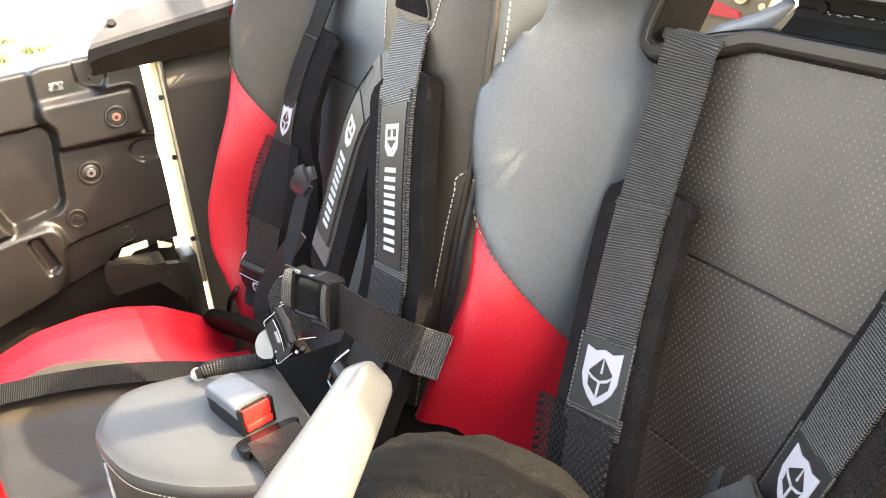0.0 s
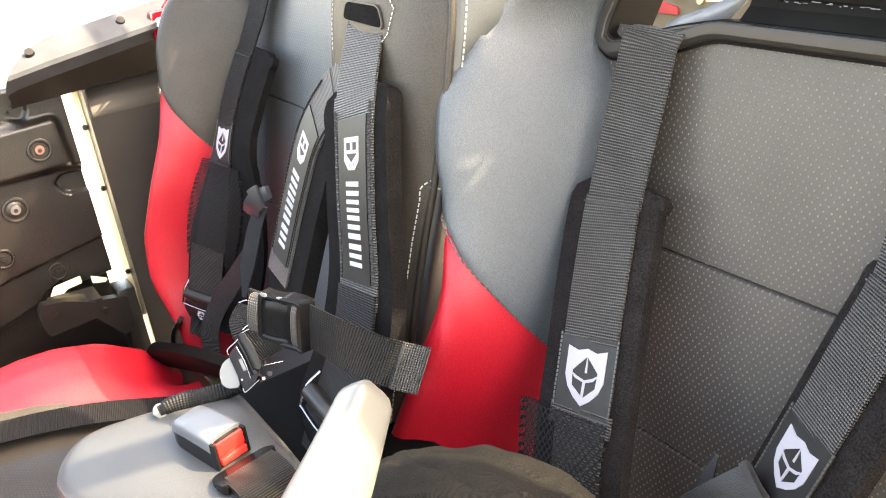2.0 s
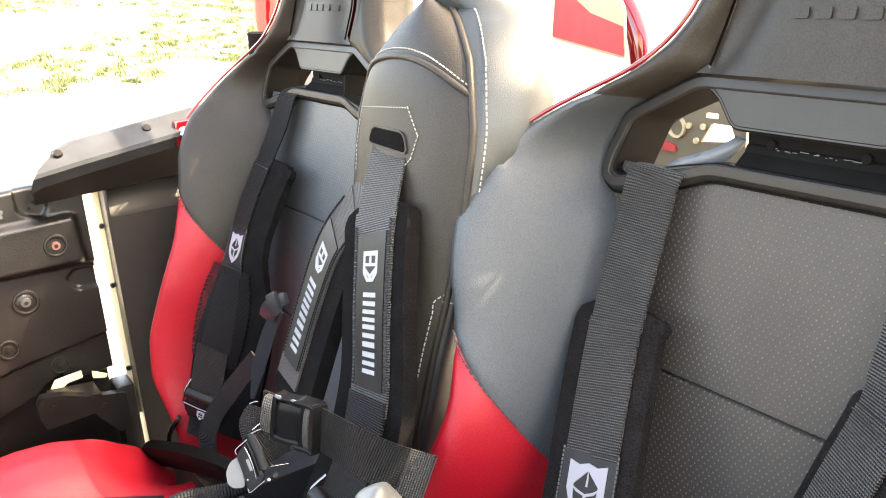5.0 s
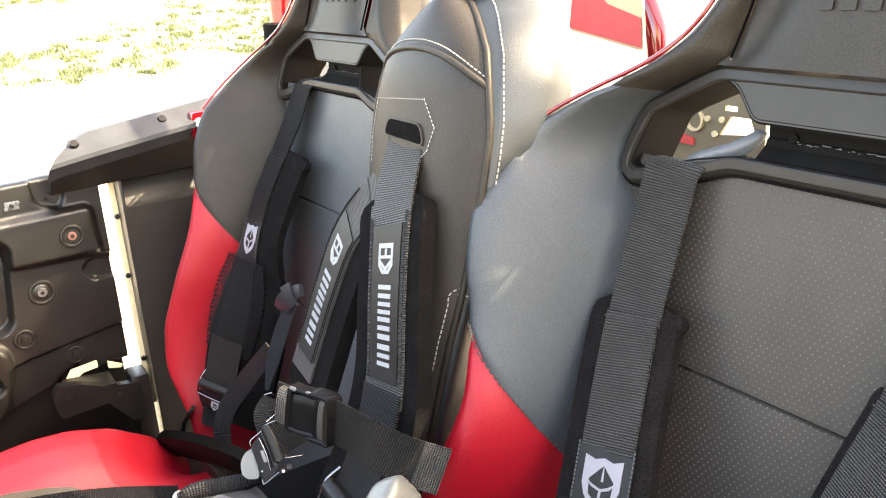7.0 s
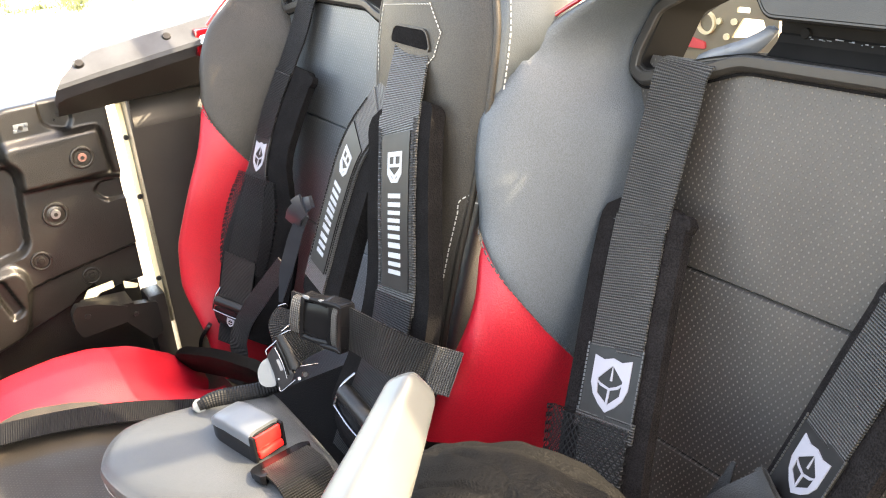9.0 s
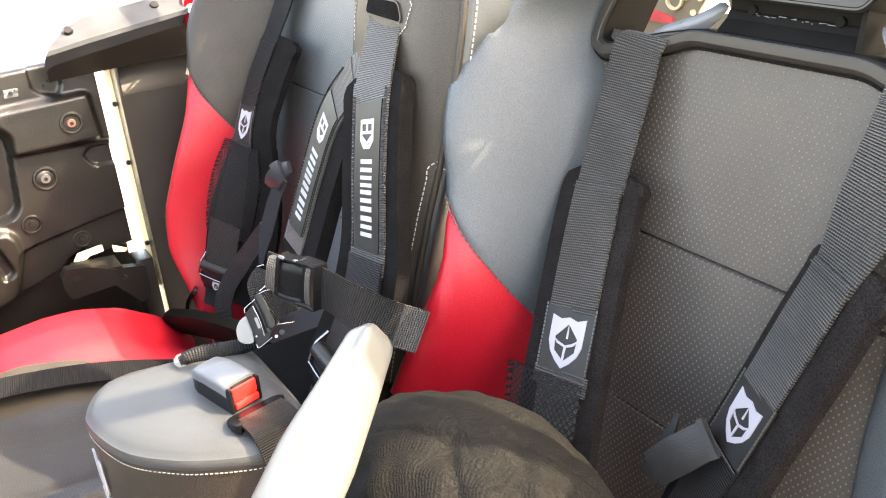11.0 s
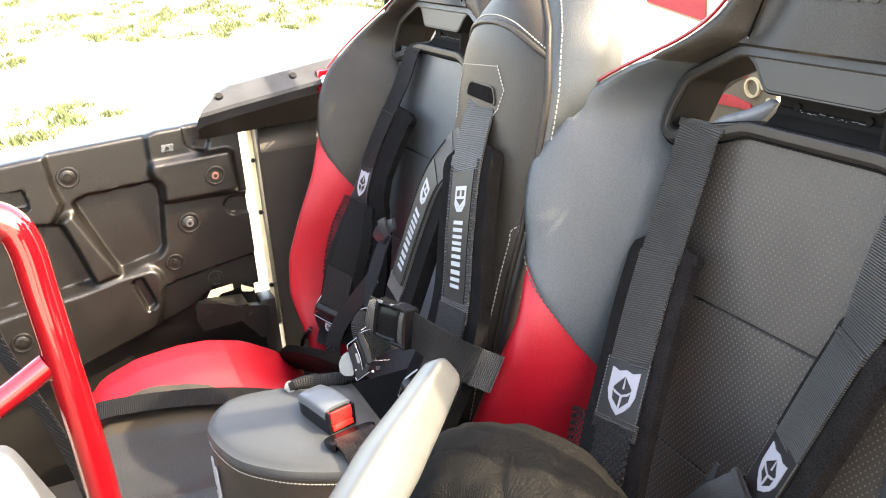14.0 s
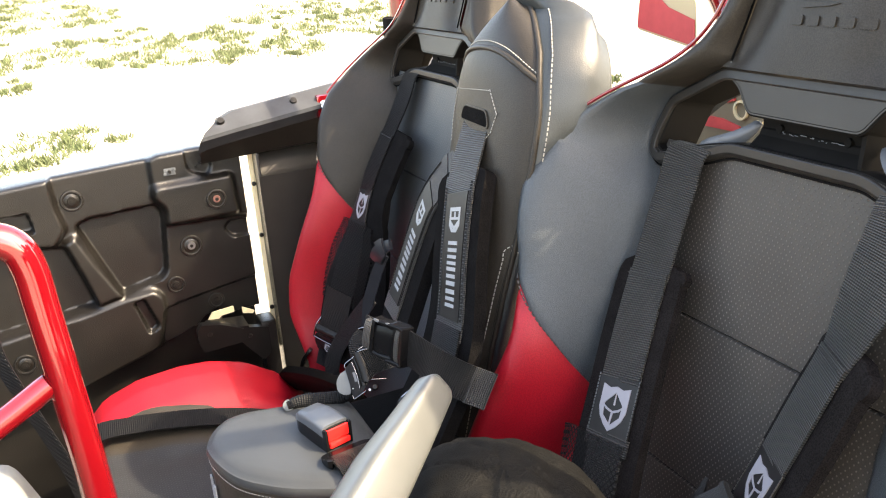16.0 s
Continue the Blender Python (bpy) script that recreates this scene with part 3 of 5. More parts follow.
    part("cushion_panel", strip(lambda y: edge_u(y, 1), lambda y: 0.20, 14), VINYL_PERF_FLAT, th, "perforated charcoal cushion panel")
    part("cushion_side", strip(lambda y: 0.20, lambda y: 0.24, 6), VINYL_BLACK, th)
    part("front_roll", tube([cushion(u, -0.612) + Vector((0, -0.004, -0.006)) for u in (-0.19, -0.12, 0, 0.1, 0.19)], 0.011, 30, 10), VINYL_RED, th, "red front roll")
    part("cushion_base", box((0.42, 0.42, 0.13), (0, -0.42, -0.62), 0.02), PLASTIC, th)
    part("seat_frame", box((0.36, 0.50, 0.12), (0, -0.34, -0.725), 0.01), PLASTIC, th)
    return th


seat("bucket_seat", XN, "red and charcoal vinyl bucket seat with a perforated black panel", VINYL_GREY, VINYL_PERF, "perforated black vinyl panel")
# Far seat: bolster shade and panel sheen are put into the colours.
seat("bucket_seat", XF, "red vinyl bucket seat with bolsters in shaded black and a perforated panel in sheen slate", VINYL_BLACK, VINYL_PERF_SHEEN, "perforated vinyl panel in the slate of its sheen")


# ---- centre seat ----
CS_OUT = [(-0.60, 0.048), (-0.40, 0.054), (-0.30, 0.062), (-0.24, 0.069), (-0.17, 0.079), (-0.117, 0.090), (-0.057, 0.101), (0.0, 0.107), (0.04, 0.108), (0.071, 0.103), (0.090, 0.097), (0.105, 0.0885), (0.118, 0.0815), (0.128, 0.0715), (0.136, 0.060), (0.142, 0.047), (0.1465, 0.032), (0.149, 0.017), (0.150, 0.004)]
CS_LEVELS = [(-0.60, 0.044), (-0.40, 0.050), (-0.30, 0.057), (-0.24, 0.063), (-0.17, 0.073), (-0.117, 0.0835), (-0.075, 0.0895), (-0.03, 0.0955), (0.01, 0.0965), (0.03, 0.0955), (0.052, 0.090), (0.072, 0.083), (0.090, 0.0735), (0.104, 0.060), (0.115, 0.0475), (0.124, 0.036), (0.132, 0.024), (0.138, 0.012), (0.141, 0.003)]


def cs_w(v):
    return float(np.interp(v, [r[0] for r in CS_LEVELS], [r[1] for r in CS_LEVELS]))


def cs_out(v):
    return float(np.interp(v, [r[0] for r in CS_OUT], [r[1] for r in CS_OUT]))


def cs_front(u, v, lift=0.0):
    """A place on the centre seat's front."""
    a = max(-1.0, min(1.0, u / max(cs_w(v), 0.004)))
    drop = 0.026 * max(0.0, (v - 0.05) / 0.10) ** 2
    return S(u, v, 0.126 + 0.012 * (1 - a * a) - drop - 0.010 * abs(a) ** 8 + lift)


def centre_seat():
    th = thing("jump_seat", (XC + 0.008, 0, 1.25), "narrow black vinyl middle seat with white stitching", "seat")
    vs = sorted([-0.60 + k * 0.03 for k in range(20)] + [-0.015 + 0.0078 * k for k in range(21)])
    rows = [[cs_front(a * cs_w(v), v) for a in (k / 12 - 1 for k in range(25))] for v in vs]
    part("front_cover", grid_bm(rows), VINYL_BLACK, th)
    for side in (-1, 1):
        rows = []
        for v in vs:
            w = cs_w(v)
            p0 = cs_front(side * w, v)
            n0 = p0.dot(NN)
            k = max(0.0, min(1.0, (0.02 - v) / 0.08))
            top = max(0.0, (v - 0.09) / 0.065)
            vb = v - 0.030 * top ** 2
            o = cs_out(v)
            rows.append([p0, S(side * (w * 0.4 + o * 0.6), v + 0.004 * top, n0 - 0.010), S(side * (o + 0.007 - 0.030 * k), v + 0.005 * top, n0 - 0.040), S(side * (o + 0.004 - 0.050 * k), vb + 0.004 * top, 0.050), S(side * (o * 0.9 - 0.05 * k), vb - 0.006, 0.034), S(side * 0.3 * w, vb - 0.010, 0.028), S(0, vb - 0.010, 0.027)])
        fine = [[q for q in smooth_line(r, 25)] for r in rows]
        bm = grid_bm(fine)
        if side > 0:
            bmesh.ops.reverse_faces(bm, faces=bm.faces[:])
        part("side_cover", bm, VINYL_SIDE, th, "slate vinyl side")
        edge = [-0.42 + 0.0125 * k for k in range(41)] + [0.09, 0.098, 0.106, 0.114, 0.121, 0.128, 0.134, 0.139]
        part("piping", tube([cs_front(side * cs_w(v), v, 0.001) for v in edge], 0.0032, 90, 8), VINYL_BLACK, th)
        seam = []
        for v in edge:
            p0 = cs_front(side * cs_w(v), v)
            p1 = S(side * (cs_w(v) * 0.4 + cs_out(v) * 0.6), v + 0.004 * max(0.0, (v - 0.09) / 0.065), p0.dot(NN) - 0.010)
            seam.append((p0.lerp(p1, 0.78) + UU * side * 0.0022 + NN * 0.0012).lerp(cs_front(side * (cs_w(v) - 0.007), v, 0.0012), max(0.0, min(1.0, (-0.105 - v) / 0.012))))
        stitches(seam, THREAD, th, 0.0050, (0.0034, 0.0010, 0.0010), n=900)
    # arched seam over the top
    arch = [(-0.087, 0.062), (-0.077, 0.071), (-0.057, 0.081), (-0.030, 0.0865), (0.004, 0.088), (0.034, 0.084), (0.056, 0.077), (0.075, 0.068), (0.0865, 0.061)]
    part("welt", tube([cs_front(u, v, 0.0) for u, v in arch], 0.0032, 60, 8), VINYL_BLACK, th)
    stitches([cs_front(u * 0.965, v + 0.0075, 0.0008) for u, v in arch], THREAD, th, 0.0044, (0.0028, 0.0009, 0.0008))
    # stitched frame and slot for the straps
    for a, b in zip(*(lambda q: (q, q[1:]))([(-0.074, -0.024), (-0.079, -0.002), (-0.070, 0.037), (0.023, 0.044), (0.041, 0.021), (0.034, 0.000), (0.020, -0.013)])):
        stitches([cs_front(*a, 0.0008), cs_front((a[0] + b[0]) / 2, (a[1] + b[1]) / 2, 0.0008), cs_front(*b, 0.0008)], THREAD, th, 0.0042, (0.0026, 0.0008, 0.0007), n=120)
    slot = round_loop([(-0.042, 0.006), (-0.036, 0.021), (0.020, 0.021), (0.028, 0.004)], 0.007)
    lip = [(u * 1.06, (v - 0.013) * 1.18 + 0.013) for u, v in slot]
    part("slot_lip", plate([lip, slot], 0.0005, 0.0018, lambda u, v, h: cs_front(u, v, h)), VINYL_BLACK, th)
    # No hole is cut; a dark sheet gives the slot its shade.
    part("slot_shade", plate([slot], 0.0006, 0.0012, lambda u, v, h: cs_front(u, v, h)), PAD_SHADED, th, "dark sheet for the shade in the strap slot")
    stitches([cs_front(cs_w(-0.12) - 0.001, -0.12, 0.001), cs_front(cs_w(-0.12) + 0.004, -0.121, -0.006), cs_front(cs_w(-0.12) + 0.008, -0.122, -0.014)], THREAD, th, 0.003, (0.0036, 0.0014, 0.0012), n=60)
    return th


centre_seat()


def centre_cushion():
    th = thing("middle_cushion", (XC - 0.002, 0, 0), "raised black vinyl middle cushion with white stitching", "seat cushion")

    outline = [(0.0, -0.298), (-0.055, -0.298), (-0.080, -0.303), (-0.087, -0.325), (-0.092, -0.364), (-0.100, -0.400), (-0.103, -0.425), (-0.096, -0.448), (-0.068, -0.467), (-0.036, -0.472), (0.022, -0.456), (0.062, -0.424), (0.086, -0.393), (0.104, -0.359), (0.108, -0.335), (0.104, -0.310), (0.092, -0.300), (0.045, -0.298)]
    loop = [(p.x, p.y) for p in smooth_line([(u, v, 0) for u, v in outline + outline[:1]], 97)][:-1]
    mid = Vector((0.0, -0.385))

    def ring(z, grow):
        """The cushion's outline, grown by a width or drawn in towards its middle."""
        if grow < -0.002:
            return [Vector((*Vector(p).lerp(mid, -grow / 0.11), z - 0.007)) for p in loop]
        return [Vector((*(Vector(p) + (Vector(p) - mid).normalized() * grow), z - 0.007)) for p in loop]
    part("side_cover", grid_bm([ring(0.466, -0.002), ring(0.62, -0.002), ring(0.78, -0.001), ring(0.91, 0.001), ring(0.938, 0.003)], closed=True), VINYL_BLACK, th)
    rows = [ring(0.938, 0.003), ring(0.943, 0.0050), ring(0.949, 0.003), ring(0.950, 0.0005), ring(0.954, -0.003), ring(0.957, -0.010), ring(0.9590, -0.022), ring(0.960, -0.045), ring(0.9605, -0.075), ring(0.9605, -0.10)]
    part("top_cover", grid_bm(rows, closed=True, cap=True), VINYL_SLATE, th, "slate vinyl top")
    # Added block, coloured as the deep shade between cushion and backrest.
    part("gap_shade_block", box((0.215, 0.335, 0.455), (0, -0.1345, 0.6945), 0.012), VINYL_AND_SHADE, th, "near-black block standing in for the shade behind the cushion")
    p = ring(0.934, 0.0034)
    stitches(p + p[:1], THREAD, th, 0.0042, (0.0026, 0.0007, 0.0007), n=1400)
    # print on the front: plain strokes
    for dx, z0, z1 in ((-0.060, 0.90, 0.862), (-0.048, 0.89, 0.865), (-0.036, 0.90, 0.862), (-0.060, 0.853, 0.842), (-0.045, 0.853, 0.842), (-0.060, 0.835, 0.826), (-0.045, 0.835, 0.826)):
        a = ring(0.9, 0.0025)
        x = dx
        y = min((p.y for p in a if abs(p.x - x) < 0.012), default=-0.46)
        part("print", box((0.007, 0.002, abs(z1 - z0)), (x, y - 0.001, (z0 + z1) / 2)), PRINT_GREY, th)
    return th


centre_cushion()


# ---- harness straps ----
OUT = Vector((0.75, -0.50, 0.43)).normalized()   # the open side, to which loose straps turn their faces


def faced(pts, k=1.0):
    """Ways across for a loose strap whose face is turned to the open side."""
    out = []
    for i in range(len(pts)):
        t = (pts[min(i + 1, len(pts) - 1)] - pts[max(i - 1, 0)]).normalized()
        out.append(OUT.cross(t).normalized())
    return out


def s_at(band, v):
    return float(band.cum[int(np.argmin([abs(p.dot(VV) - v) for p in band.line]))])


SHIELD = [(-0.50, -0.54), (-0.24, -0.47), (0.0, -0.53), (0.24, -0.47), (0.50, -0.54), (0.50, 0.05), (0.40, 0.28), (0.22, 0.46), (0.0, 0.60), (-0.22, 0.46), (-0.40, 0.28), (-0.50, 0.05)]
SHIELD_HOLE = [(0.02, -0.38), (0.33, -0.10), (0.31, 0.20), (0.02, 0.44), (-0.30, 0.24), (-0.33, -0.06)]
SHIELD_MARKS = ([(-0.38, -0.04), (-0.22, 0.03), (0.0, 0.09), (0.20, 0.02), (0.40, -0.10), (0.24, 0.07), (0.02, 0.14), (-0.24, 0.08)], [(-0.02, 0.13), (0.04, 0.13), (0.02, 0.46), (-0.03, 0.42)], [(0.02, -0.40), (0.045, -0.20), (0.05, -0.06), (0.0, -0.06)])


def shield(band, s, h, width, parent, off=0.0):
    badge = part("badge", band.shape([SHIELD, SHIELD_HOLE], s, h, h + 0.0008, width, off), PRINT, parent, "white shield badge")
    for mk in SHIELD_MARKS:
        part("badge_stroke", band.shape([mk], s, h, h + 0.0008, width, off), PRINT, badge)


def shoulder_strap(x, path, label, pad_off=0.0, pad_w=0.094, pad_to=-0.44, net=True, across=None, up=0.0, web=None, net_w=(0.104, 0.096, 0.082, 0.068), net_off=-0.013, web_w=0.0535):
    th = thing("shoulder_strap", (x, 0, 1.25), label, "harness strap", "shoulder straps")
    # A strap with its own webbing tone also gets the shaded pad tone.
    pad_skin = PAD if web is None else PAD_SHADED
    web = web or WEB
    b = Band([S(*p) for p in path], across)
    sp, sb = s_at(b, -0.093 + up), s_at(b, -0.205 + up)
    se = s_at(b, -0.262 + up)
    part("webbing", b.slab(0, sp + 0.020, (0.054, 0.054, 0.054, web_w), -0.0012, 0.0012, 50), web, th)
    part("webbing", b.slab(sp + 0.012, sb + 0.004, web_w, 0.0006, 0.0030, 40), web, th)
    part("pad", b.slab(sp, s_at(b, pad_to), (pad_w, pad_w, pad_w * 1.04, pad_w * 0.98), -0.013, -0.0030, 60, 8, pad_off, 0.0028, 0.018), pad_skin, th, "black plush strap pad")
    part("pad_ear", b.slab(sp + 0.004, sp + 0.022, (0.010, 0.018, 0.012), -0.012, -0.003, 8, 4, pad_off + pad_w / 2 - 0.004, 0.001, 0.004), pad_skin, th)
    part("patch", b.slab(sb, se, web_w + 0.0025, 0.0004, 0.0030, 16, 6), PATCH, th)
    shield(b, (sb + se) / 2, 0.0030, web_w * 0.73, th)
    for k in range(2):
        s0 = (sp + 0.017, se + 0.002)[k]
        stitches([b.at(s0, a, 0.0034) for a in (-web_w / 2, 0, web_w / 2)], THREAD_DARK, th, 0.0035, (0.0026, 0.0010, 0.0008), n=80)
    for sd in (-1, 1):
        stitches([b.at(s, sd * (web_w / 2 + 0.0018), 0.0034) for s in np.linspace(sb, se, 6)], WEB, th, 0.0032, (0.0024, 0.0012, 0.0010), n=120)
    if net:
        part("webbing", b.slab(se - 0.004, se + 0.012, 0.062, 0.0006, 0.0030, 10), web, th)
        part("net_sleeve", b.slab(se + 0.002, se + 0.150, net_w, -0.002, 0.0045, 24, 10, net_off, 0.005), MESH, th, "black net sleeve")
        part("webbing", b.slab(se + 0.004, b.length, 0.050, 0.0, 0.002, 20), web, th)
    return b, th


PATH_A = [(-0.1070, 0.006, -0.068), (-0.1080, 0.012, -0.040), (-0.1085, 0.0175, -0.018), (-0.1090, 0.0205, -0.002), (-0.1095, 0.0200, 0.008), (-0.1100, 0.0150, 0.0135), (-0.1110, 0.006, 0.0160), (-0.1110, -0.020, 0.0190), (-0.1110, -0.064, 0.026), (-0.1070, -0.11, 0.036), (-0.0920, -0.17, 0.056), (-0.0770, -0.23, 0.074), (-0.0650, -0.29, 0.088), (-0.0530, -0.36, 0.096), (-0.0390, -0.46, 0.098)]
PATH_B = [(0.126, 0.006, -0.068), (0.128, 0.012, -0.040), (0.130, 0.0175, -0.018), (0.131, 0.0205, -0.002), (0.132, 0.0200, 0.008), (0.1325, 0.0150, 0.0135), (0.133, 0.006, 0.0160), (0.130, -0.020, 0.0180), (0.121, -0.064, 0.022), (0.114, -0.105, 0.028), (0.103, -0.150, 0.033), (0.089, -0.205, 0.038), (0.076, -0.26, 0.046), (0.060, -0.33, 0.060), (0.044, -0.43, 0.080)]
shoulder_strap(XN, PATH_A, "black webbing harness strap with a white shield patch", -0.004, 0.091, net_w=(0.092, 0.088, 0.078, 0.066), net_off=-0.018)
band_b, strap_b = shoulder_strap(XN, PATH_B, "black webbing harness strap with a broad plush pad", 0.005, 0.084, across=[UU] * 8 + [Vector((1, -0.16, 0.05))] + [Vector((1, -0.42, 0.12))] * 6, web_w=0.047, net=False)
# This lower run is coloured as it looks in shade.
part("webbing", band_b.slab(s_at(band_b, -0.262) - 0.004, band_b.length, (0.049, 0.046), 0.0, 0.002, 20), WEB_SHADED, strap_b)
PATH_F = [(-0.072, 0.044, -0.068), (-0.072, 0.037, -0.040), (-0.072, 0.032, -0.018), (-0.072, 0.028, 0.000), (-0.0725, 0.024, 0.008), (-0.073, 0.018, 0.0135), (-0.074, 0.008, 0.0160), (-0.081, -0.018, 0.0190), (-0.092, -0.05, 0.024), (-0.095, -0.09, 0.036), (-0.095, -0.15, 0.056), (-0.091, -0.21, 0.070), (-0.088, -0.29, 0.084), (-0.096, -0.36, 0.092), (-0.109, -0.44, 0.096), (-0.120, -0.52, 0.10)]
band_f, strap_f = shoulder_strap(XF, PATH_F, "black webbing harness strap with a net sleeve and cam buckle", 0.024, 0.120, -0.50, across=[UU] * 12 + [Vector((0.9, 0.4, 0))] + [Vector((0.8, 0.6, 0))] * 3, up=0.022, web=WEB_SHADED, net_w=(0.104, 0.102, 0.090, 0.076), net_off=0.002)
# folded strap ends on the near strap
_tp = [S(0.066, -0.253, 0.052), S(0.046, -0.277, 0.056), S(0.020, -0.308, 0.052)]
tail = Band(_tp, [UU])
part("strap_tail", tail.slab(0, tail.length, (0.029, 0.031, 0.030), -0.0015, 0.0015, 14, 6, 0, 0.002), TAIL, strap_b, "folded grey strap end")
part("strap_tail", tail.slab(0.0, 0.006, 0.032, 0.0010, 0.0035, 6, 6, 0, 0.001), TAIL, strap_b, "doubled strap end")
_tp = [S(0.026, -0.257, 0.044), S(0.020, -0.285, 0.044), S(0.010, -0.325, 0.044)]
tail = Band(_tp, [UU])
part("strap_tail", tail.slab(0, tail.length, (0.003, 0.014, 0.022), -0.001, 0.001, 14, 6), TAIL, strap_b, "folded grey strap end")


def cam_buckle(band, s, w, parent, badge=False):
    """A sliding cam buckle: frame, roller and wire edges."""
    fr = part("buckle_frame", band.slab(s + 0.016, s + 0.044, (w * 1.12, w * 1.12, w * 0.9), -0.002, 0.010, 8, 4, 0, 0.002, 0.008), BUCKLE, parent, "black cam buckle")
    part("roller", tube([band.at(s + 0.008, -w * 0.52, 0.008), band.at(s + 0.008, 0, 0.008), band.at(s + 0.008, w * 0.52, 0.008)], 0.009, 10, 14), PLASTIC_SMOOTH, fr)
    for sd in (-1, 1):
        part("wire_edge", tube([band.at(s - 0.014, sd * w * 0.50, 0.005), band.at(s + 0.004, sd * w * 0.57, 0.012), band.at(s + 0.026, sd * w * 0.58, 0.012)], 0.0016, 12, 8), CHROME, fr, "bright wire edge")
    part("wire_edge", tube([band.at(s + 0.025, -w * 0.56, 0.0125), band.at(s + 0.026, 0, 0.0135), band.at(s + 0.025, w * 0.56, 0.0125)], 0.0013, 12, 8), CHROME, fr, "bright wire edge")
    if badge:
        shield(band, s + 0.036, 0.0125, 0.013, fr)
    return fr


sF = s_at(band_f, -0.440)
part("webbing", band_f.slab(s_at(band_f, -0.365), sF + 0.03, 0.054, 0.006, 0.010, 16), WEB_SHADED, strap_f)
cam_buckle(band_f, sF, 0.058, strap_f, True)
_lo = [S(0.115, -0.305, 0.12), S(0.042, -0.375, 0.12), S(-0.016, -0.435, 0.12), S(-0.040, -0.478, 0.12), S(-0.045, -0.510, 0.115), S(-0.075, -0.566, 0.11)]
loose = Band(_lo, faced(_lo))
part("loose_end", loose.slab(0, loose.length, (0.022, 0.027, 0.027, 0.024), -0.001, 0.001, 40), WEB_SHADED, strap_f)
hook = Band([S(-0.165, -0.50, 0.12), S(-0.185, -0.53, 0.125), S(-0.195, -0.56, 0.125)], [Vector((0.8, -0.4, 0.3))])
part("latch_hook", hook.slab(0, hook.length, (0.014, 0.018, 0.012), -0.003, 0.003, 8, 4, 0, 0.001, 0.004), CHROME, strap_f, "bright latch hook")

# slate strap hanging over the far seat's panel
hang = thing("hanging_strap", (XF, 0, 1.25), "slate satin strap hanging with a folded loop", "strap")
_hp = [S(0.314, -0.178, 0.188), S(0.302, -0.202, 0.190), S(0.290, -0.228, 0.190), S(0.278, -0.256, 0.190), S(0.268, -0.292, 0.190)]
hb = Band(_hp, faced(_hp))
part("strap", hb.slab(0, hb.length, (0.012, 0.015, 0.015, 0.004), -0.0012, 0.0012, 30), SATIN, hang)
_hl = [S(0.338, -0.158, 0.190), S(0.325, -0.166, 0.194), S(0.311, -0.178, 0.195), S(0.299, -0.190, 0.191)]
hl = Band(_hl, faced(_hl))
part("loop", hl.slab(0, hl.length, (0.012, 0.017, 0.020, 0.020), -0.001, 0.003, 14, 4, 0, 0.001), SATIN, hang)
part("loop", hl.slab(0.010, 0.022, (0.022, 0.024), 0.003, 0.0055, 6, 4, 0, 0.001), SATIN, hang, "folded strap keeper")


# ---- middle seat straps ----
def printed_patch(band, s0, s1, parent, off=0.0):
    """A dark patch with a square emblem and a row of plain bars in silver print."""
    w = 0.0455
    pt = part("patch", band.slab(s0, s1, w, 0.0012, 0.0034, 24, 6, off), PATCH, parent, "black patch with silver print")
    ln = s1 - s0
    e0 = s0 + 0.215 * ln
    q = 0.0118
    k = q * 0.74
    ring = [[(-q, -q * 1.15), (q, -q * 1.15), (q, q * 0.55), (q * 0.45, q * 1.2), (-q * 0.45, q * 1.2), (-q, q * 0.55)], [(-k, -k * 1.05), (k, -k * 1.05), (k, k * 0.55), (k * 0.4, k * 1.2), (-k * 0.4, k * 1.2), (-k, k * 0.55)]]
    part("emblem", band.shape(ring, e0, 0.0034, 0.0040, 1.0, off), PRINT_GREY, pt)
    part("emblem_stroke", band.shape([[(-k, -q * 0.22), (k, -q * 0.22), (k, q * 0.02), (-k, q * 0.02)]], e0, 0.0034, 0.0040, 1.0, off), PRINT_GREY, pt)
    for sg in (-1, 1):
        part("emblem_stroke", band.shape([[(sg * k, q * 0.10), (sg * k, q * 0.42), (0, q * 0.98), (0, q * 0.66)]], e0, 0.0034, 0.0040, 1.0, off), PRINT_GREY, pt)
    part("emblem_stroke", band.shape([[(-q * 0.13, -k), (q * 0.13, -k), (q * 0.13, -q * 0.2), (-q * 0.13, -q * 0.2)]], e0, 0.0034, 0.0040, 1.0, off), PRINT_GREY, pt)
    for f0, f1 in ((0.385, 0.475), (0.495, 0.575), (0.590, 0.680), (0.700, 0.805), (0.825, 0.910)):
        l0, l1 = s0 + f0 * ln, s0 + f1 * ln
        for h0, h1 in ((0.0, 0.33), (0.62, 0.95)):
            part("print_bar", band.slab(l0 + (l1 - l0) * h0, l0 + (l1 - l0) * h1, 0.0205, 0.0034, 0.0040, 3, 2, off), PRINT_GREY, pt)



PATH_R = [(-0.004, 0.028, 0.110), (0.0007, 0.013, 0.130), (0.005, -0.006, 0.138), (0.0157, -0.045, 0.150), (0.028, -0.079, 0.158), (0.044, -0.141, 0.164), (0.058, -0.210, 0.167), (0.0623, -0.267, 0.176), (0.0587, -0.332, 0.194), (0.048, -0.40, 0.205)]
PATH_L = [(0.004, -0.013, 0.128), (-0.012, -0.032, 0.133), (-0.042, -0.063, 0.142), (-0.072, -0.106, 0.150), (-0.092, -0.167, 0.156), (-0.1017, -0.226, 0.164), (-0.1063, -0.293, 0.177)]


